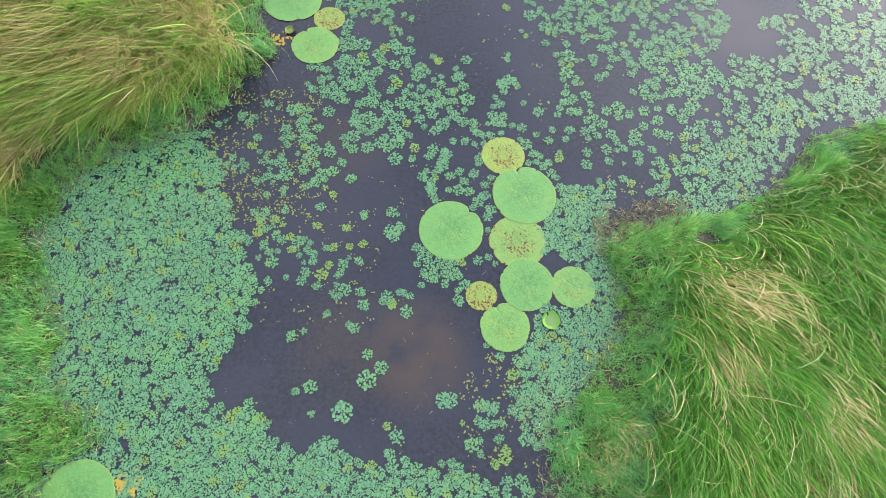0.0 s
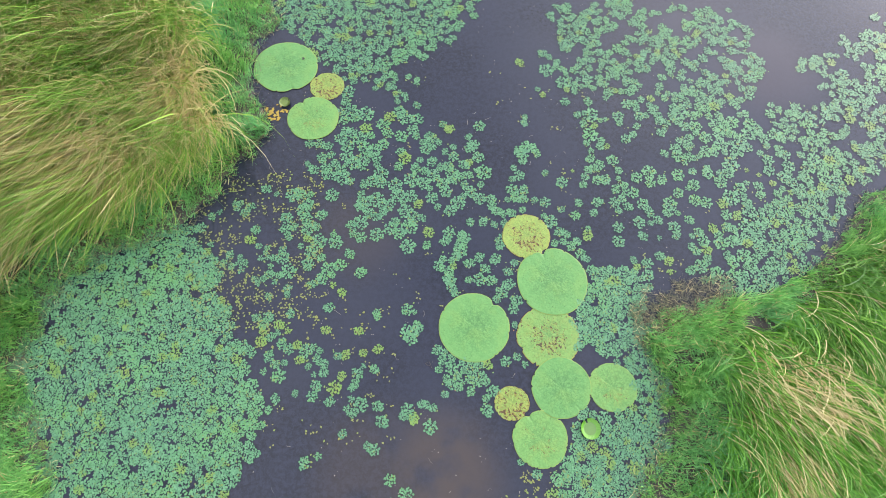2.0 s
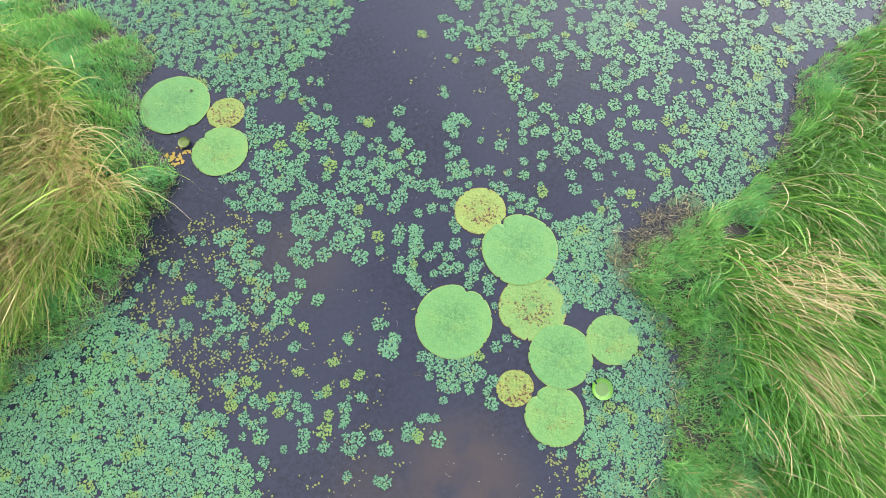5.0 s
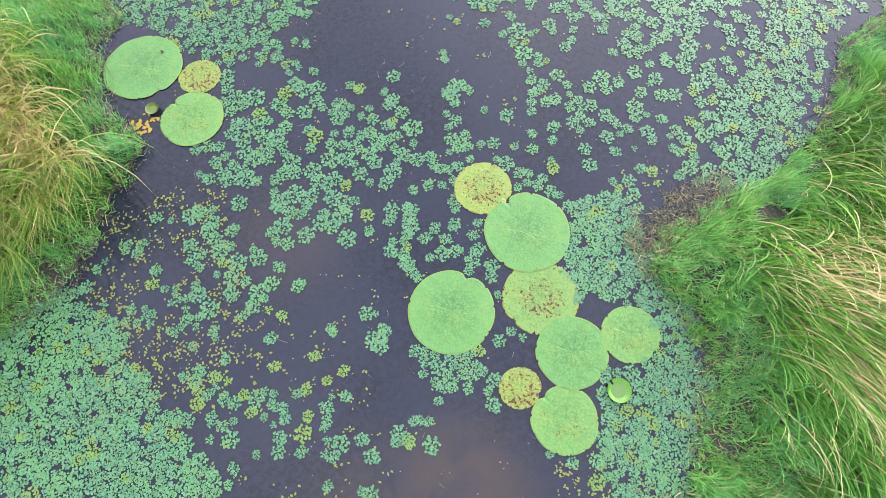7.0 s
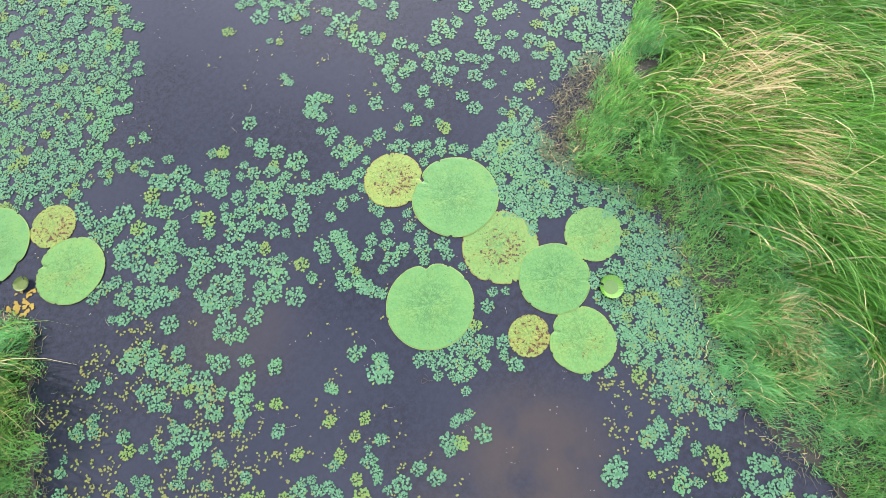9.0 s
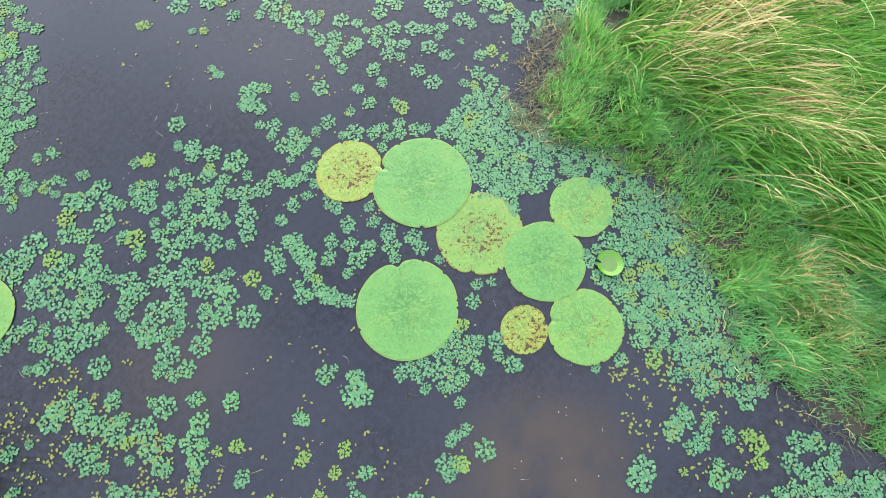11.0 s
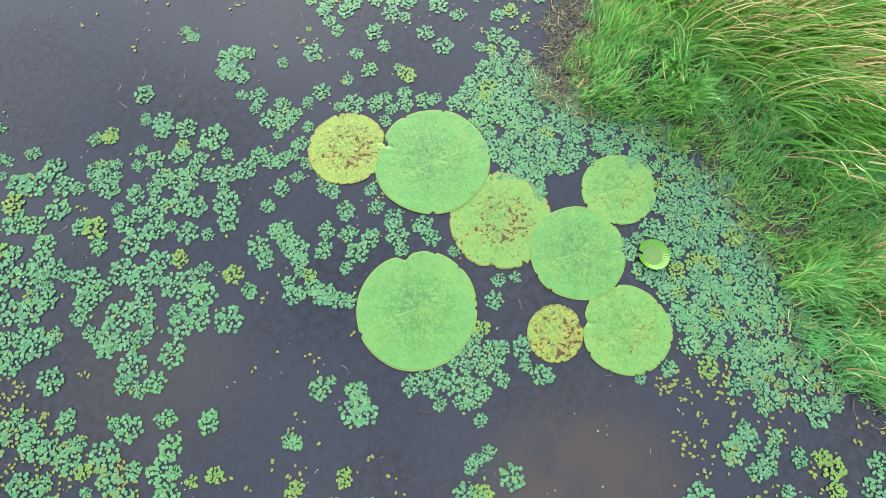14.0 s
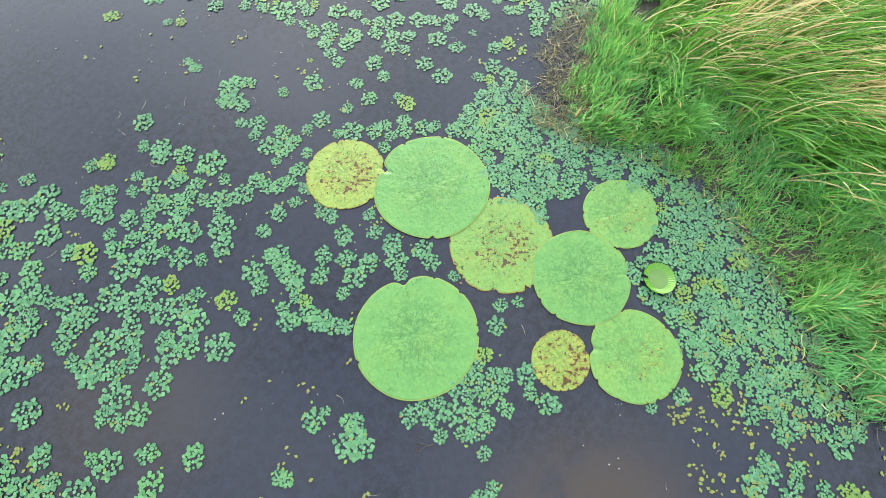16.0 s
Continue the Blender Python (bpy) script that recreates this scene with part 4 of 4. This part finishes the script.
# drifts: outline, share of the water covered, rosette radius
DRIFTS = [
    ([(-7.4, 4.3), (-6.4, 5.0), (-4.91, 5.1), (-4.11, 4.75), (-4.08, 3.94), (-3.86, 3.24), (-3.56, 2.94), (-3.43, 2.05), (-3.5, 1.46), (-3.86, 0.88), (-3.83, 0.4), (-3.16, 0.01),
      (-2.48, -0.46), (-1.43, -0.66), (0.02, -0.82), (1.2, -1.26), (1.19, -3.86), (-6.6, -3.63), (-6.6, -0.9), (-5.9, -0.24), (-6.3, 0.2), (-7.0, 1.28), (-7.3, 2.44), (-7.4, 3.42)], 0.86, 0.085),
    ([(-4.32, 5.36), (-3.33, 5.9), (-3.02, 5.59), (-2.98, 3.75), (-4.06, 3.43)], 0.30, 0.07),
    ([(-3.67, 3.54), (-2.98, 3.55), (-2.83, 1.56), (-3.41, 1.46)], 0.30, 0.07),
    ([(-2.53, 6.75), (-1.72, 7.5), (-1.01, 8.15), (-0.49, 8.17), (-0.69, 7), (0.55, 6.82), (0.65, 5.98), (0.55, 5.46), (-0.68, 4.71), (-1.9, 4.79), (-1.8, 5.62), (-2.52, 6.02)], 0.29, 0.072),
    ([(-0.48, 5.23), (0.86, 5.78), (0.95, 4.53), (0.95, 3.81), (0.03, 3.69), (-0.48, 4.2)], 0.24, 0.075),
    ([(2.41, 7.27), (3.86, 7.3), (3.85, 5.83), (4.88, 5.32), (4.56, 4.58), (3.11, 4.57), (2.3, 5.28), (1.58, 5.89)], 0.2, 0.07),
    ([(1.99, 8.54), (2.49, 9.93), (6.18, 9.54), (6.21, 7.96), (5.71, 7), (4.17, 6.88), (3.65, 7.61), (2.2, 7.69)], 0.50, 0.085),
    ([(3.96, 7.2), (6.73, 7.11), (7.35, 5.96), (6.73, 4.8), (5.81, 6.37), (4.16, 6.25)], 0.46, 0.085),
    ([(7.12, 8.28), (10.07, 9.3), (9.89, 6.14), (8.37, 5.74), (7.45, 5.53), (6.53, 5.85), (6.74, 6.9), (7.65, 7.43)], 0.54, 0.09),
    ([(5.57, 3.65), (7.14, 5.33), (6.63, 5.85), (4.97, 4.69), (4.54, 3.75)], 0.72, 0.085),
    ([(2.18, 4.14), (3, 4.15), (3.03, 3.12), (3.11, 2), (2.78, 0.99), (2.21, 0.34), (1.5, -0.39), (1.11, 0.49), (1.42, 0.99), (1.73, 1.79), (2.65, 1.79), (2.67, 2.61), (1.85, 2.8)], 0.9, 0.085),
    ([(-0.48, 2.82), (0.23, 2.68), (0.33, 2.43), (-0.38, 2.27)], 0.8, 0.07),
    ([(0.32, 0.88), (1.61, 0.29), (1.6, -0.59), (0.81, -0.87), (-0.46, -0.86), (0.22, 0.1)], 0.16, 0.06),
    ([(-4.64, 11.51), (-2.18, 12.96), (0.18, 11.17), (0.73, 9.89), (-0.5, 8.7), (-1.52, 7.93), (-2.25, 8.34), (-2.68, 9.07), (-3.43, 9.81)], 0.70, 0.085),
]


def inside(points, outline):
    hit = np.zeros(len(points), bool)
    for (ax, ay), (bx, by) in zip(outline, outline[1:] + outline[:1]):
        cross = (points[:, 1] < ay) != (points[:, 1] < by)
        hit ^= cross & (points[:, 0] < ax + (points[:, 1] - ay) / (by - ay + 1e-9) * (bx - ax))
    return hit


def on_pad(x, y, slack=0.93):
    return any(math.hypot(x - p[0], y - p[1]) < p[2] * slack for p in PADS) or math.hypot(x - 1.807, y - 1.553) < 0.16


def drift(outline, cover, radius):
    pts = np.array(outline)
    lo, hi = pts.min(0) - 0.1, pts.max(0) + 0.1
    tries = spread(int((hi[0] - lo[0]) * (hi[1] - lo[1]) * 420), (lo[0], hi[0], lo[1], hi[1]))
    ragged = tries + rng.normal(0, 0.09, tries.shape) + 0.22 * np.stack([wobble(tries[:, 0], tries[:, 1], 4.0, 1.0), wobble(tries[:, 0], tries[:, 1], 4.0, 6.0)], -1)
    clump = wobble(tries[:, 0], tries[:, 1], 2.6, 3.0) * 0.7 + wobble(tries[:, 0], tries[:, 1], 6.5, 8.0) * 0.55
    keep = inside(ragged, outline) & (clump < (cover - 0.5) * 2.4 + rng.normal(0, 0.1, len(tries))) & (inland(tries[:, 0], tries[:, 1]) < 0.22)
    near = np.array(PLACED) if PLACED else np.zeros((0, 3))
    for x, y in tries[keep]:
        r = radius * rng.uniform(0.65, 1.3)
        if on_pad(x, y):
            continue
        gap = np.hypot(near[:, 0] - x, near[:, 1] - y)
        if (gap < (0.55 if cover > 0.8 else 0.70) * (near[:, 2] + r)).any():
            continue
        near = np.vstack([near, (x, y, r)])
        LOOSE[1 if rng.random() < 0.06 else 0].append((x, y, r))
    PLACED[:] = [tuple(p) for p in near]


for outline, cover, radius in DRIFTS:
    drift(outline, cover, radius)


def joined(spots):
    verts, faces, at = [], [], 0
    for x, y, r in spots:
        v, f = KINDS[kind_for(r)]
        a = rng.uniform(0, 6.28)
        c, s = math.cos(a), math.sin(a)
        z = 0.001 + 0.006 * rng.random() + max(0.0, float(ground_height(np.array(x), np.array(y))))
        verts.append(np.stack([x + r * (v[:, 0] * c - v[:, 1] * s), y + r * (v[:, 0] * s + v[:, 1] * c), z + 0.6 * min(r, 0.1) * v[:, 2]], -1))
        faces.append(f + at)
        at += len(v)
    return np.concatenate(verts), [np.concatenate(faces)]


tagged(mesh_object("water_chestnut_mat", *joined(LOOSE[0]), LEAF, smooth=False), "dense mat of blue-green water chestnut rosettes covering the water", "water plants", kind="stuff")
tagged(mesh_object("yellowing_water_chestnut_mat", *joined(LOOSE[1]), LEAF_YELLOW, smooth=False), "scattered yellowing water chestnut rosettes within the mat", "water plants", kind="stuff")


# ---- drifting leaves and flakes ----
def single_leaves(centres, low, high, bits):
    """Loose floating leaves, in small groups round the centres."""
    verts, faces, at = [], [], 0
    outline = np.array([[-1.0, 0], [-0.2, -0.7], [0.9, -0.25], [1.0, 0.2], [0.1, 0.75]])
    for x, y in centres:
        for _ in range(rng.integers(1, bits + 1)):
            px, py = x + rng.normal(0, 0.035), y + rng.normal(0, 0.035)
            if on_pad(px, py, 1.02):
                continue
            s, a = rng.uniform(low, high), rng.uniform(0, 6.28)
            c, d = math.cos(a), math.sin(a)
            z = 0.004 + 0.006 * rng.random()
            ring = [(px + s * (u * c - v * d), py + s * (u * d + v * c), z + 0.15 * s * abs(v)) for u, v in outline]
            verts += ring + [(px, py, z + 0.1 * s)]
            faces += [[at + 5, at + i, at + (i + 1) % 5] for i in range(5)]
            at += 6
    return np.array(verts), [np.array(faces)]


def scatter_where(box, count, level, seed):
    p = spread(count, box)
    keep = (wobble(p[:, 0], p[:, 1], 1.8, seed) > level) & (inland(p[:, 0], p[:, 1]) < 0)
    return p[keep]


bits = np.concatenate([scatter_where((-4.6, -2.4, 3.3, 6.2), 620, -0.35, 1.0), scatter_where((-3.4, -1.2, 1.5, 3.6), 110, -0.2, 2.0),
                       scatter_where((0.2, 1.9, -0.9, 1.0), 240, -0.3, 3.0), scatter_where((-3.0, 4.5, 3.5, 8.5), 190, 0.0, 4.0)])
tagged(mesh_object("drifting_leaves", *single_leaves(bits, 0.012, 0.024, 4), BITS), "small yellow-green loose leaves drifting on the water", "leaves", kind="stuff")


def strays(share):
    """Small old leaves that have drifted off to the edge of their rosettes."""
    spots = []
    for x, y, r in PLACED:
        for _ in range(rng.poisson(share)):
            a, far = rng.uniform(0, 6.28), r * rng.uniform(0.95, 1.45)
            spots.append((x + far * math.cos(a), y + far * math.sin(a)))
    p = np.array(spots)
    return p[inland(p[:, 0], p[:, 1]) < 0.1]


tagged(mesh_object("stray_leaves", *single_leaves(strays(0.4), 0.010, 0.022, 2), LEAF_YELLOW), "small yellow-green leaves adrift round the rosettes", "leaves", kind="stuff")
tagged(mesh_object("orange_leaves", *single_leaves(strays(0.08), 0.008, 0.018, 1), LEAF_RED), "tiny orange-red dying leaves beside the rosettes", "leaves", kind="stuff")
flakes = spread(420, (-4.0, 6.0, -0.8, 10.5))
flakes = flakes[inland(flakes[:, 0], flakes[:, 1]) < -0.1]
tagged(mesh_object("pale_flakes", *single_leaves(flakes, 0.004, 0.011, 2), PALE), "tiny pale flakes of plant debris on the water", "debris", kind="stuff")
for x, y, n in ((-3.29, 7.45, 26), (-4.84, -0.89, 40)):
    around = np.column_stack([rng.normal(x, 0.10, n), rng.normal(y, 0.07, n)])
    tagged(mesh_object("dead_leaf_clump", *single_leaves(around, 0.02, 0.04, 3), GOLD), "golden-yellow rotting leaves gathered beside a lily pad", "leaves", kind="stuff")


def floating_straws(count, box):
    c = spread(count, box)
    c = c[(inland(c[:, 0], c[:, 1]) < -0.1) & np.array([not on_pad(x, y, 1.25) for x, y in c])]
    n = len(c)
    roots = np.column_stack([c, np.full(n, 0.003)])
    return blades(roots, rng.uniform(0.05, 0.16, n), rng.uniform(0.003, 0.005, n), rng.uniform(0, 6.28, n), np.full(n, 1.53), np.zeros(n), 5, 1.6)


tagged(mesh_object("floating_straws", *floating_straws(130, (-4.0, 6.0, -0.8, 9.5)), PALE), "thin pale dead stems afloat on the dark water", "debris", kind="stuff")


# ---- a sunken twig ----
def twig(x, y, label):
    root = new("broken_twig")
    root.matrix_basis = pose(x, y, 0.006)
    for dx, dy, turn, size in ((0, 0, 70, 0.05), (0.02, 0.03, 20, 0.03), (-0.03, 0.045, 120, 0.028), (0.05, -0.04, 50, 0.022), (0.06, 0.05, 0, 0.018)):
        bm = bmesh.new()
        bmesh.ops.create_cone(bm, segments=6, radius1=0.006, radius2=0.003, depth=size * 2, cap_ends=True, matrix=pose(dx, dy, 0, 90, 0, turn))
        me = bpy.data.meshes.new("stick")
        bm.to_mesh(me)
        bm.free()
        me.materials.append(BARK)
        new("stick", me).parent = root
    return tagged(root, label, "twig")


twig(-0.64, 2.64, "black broken twig pieces floating on still water")
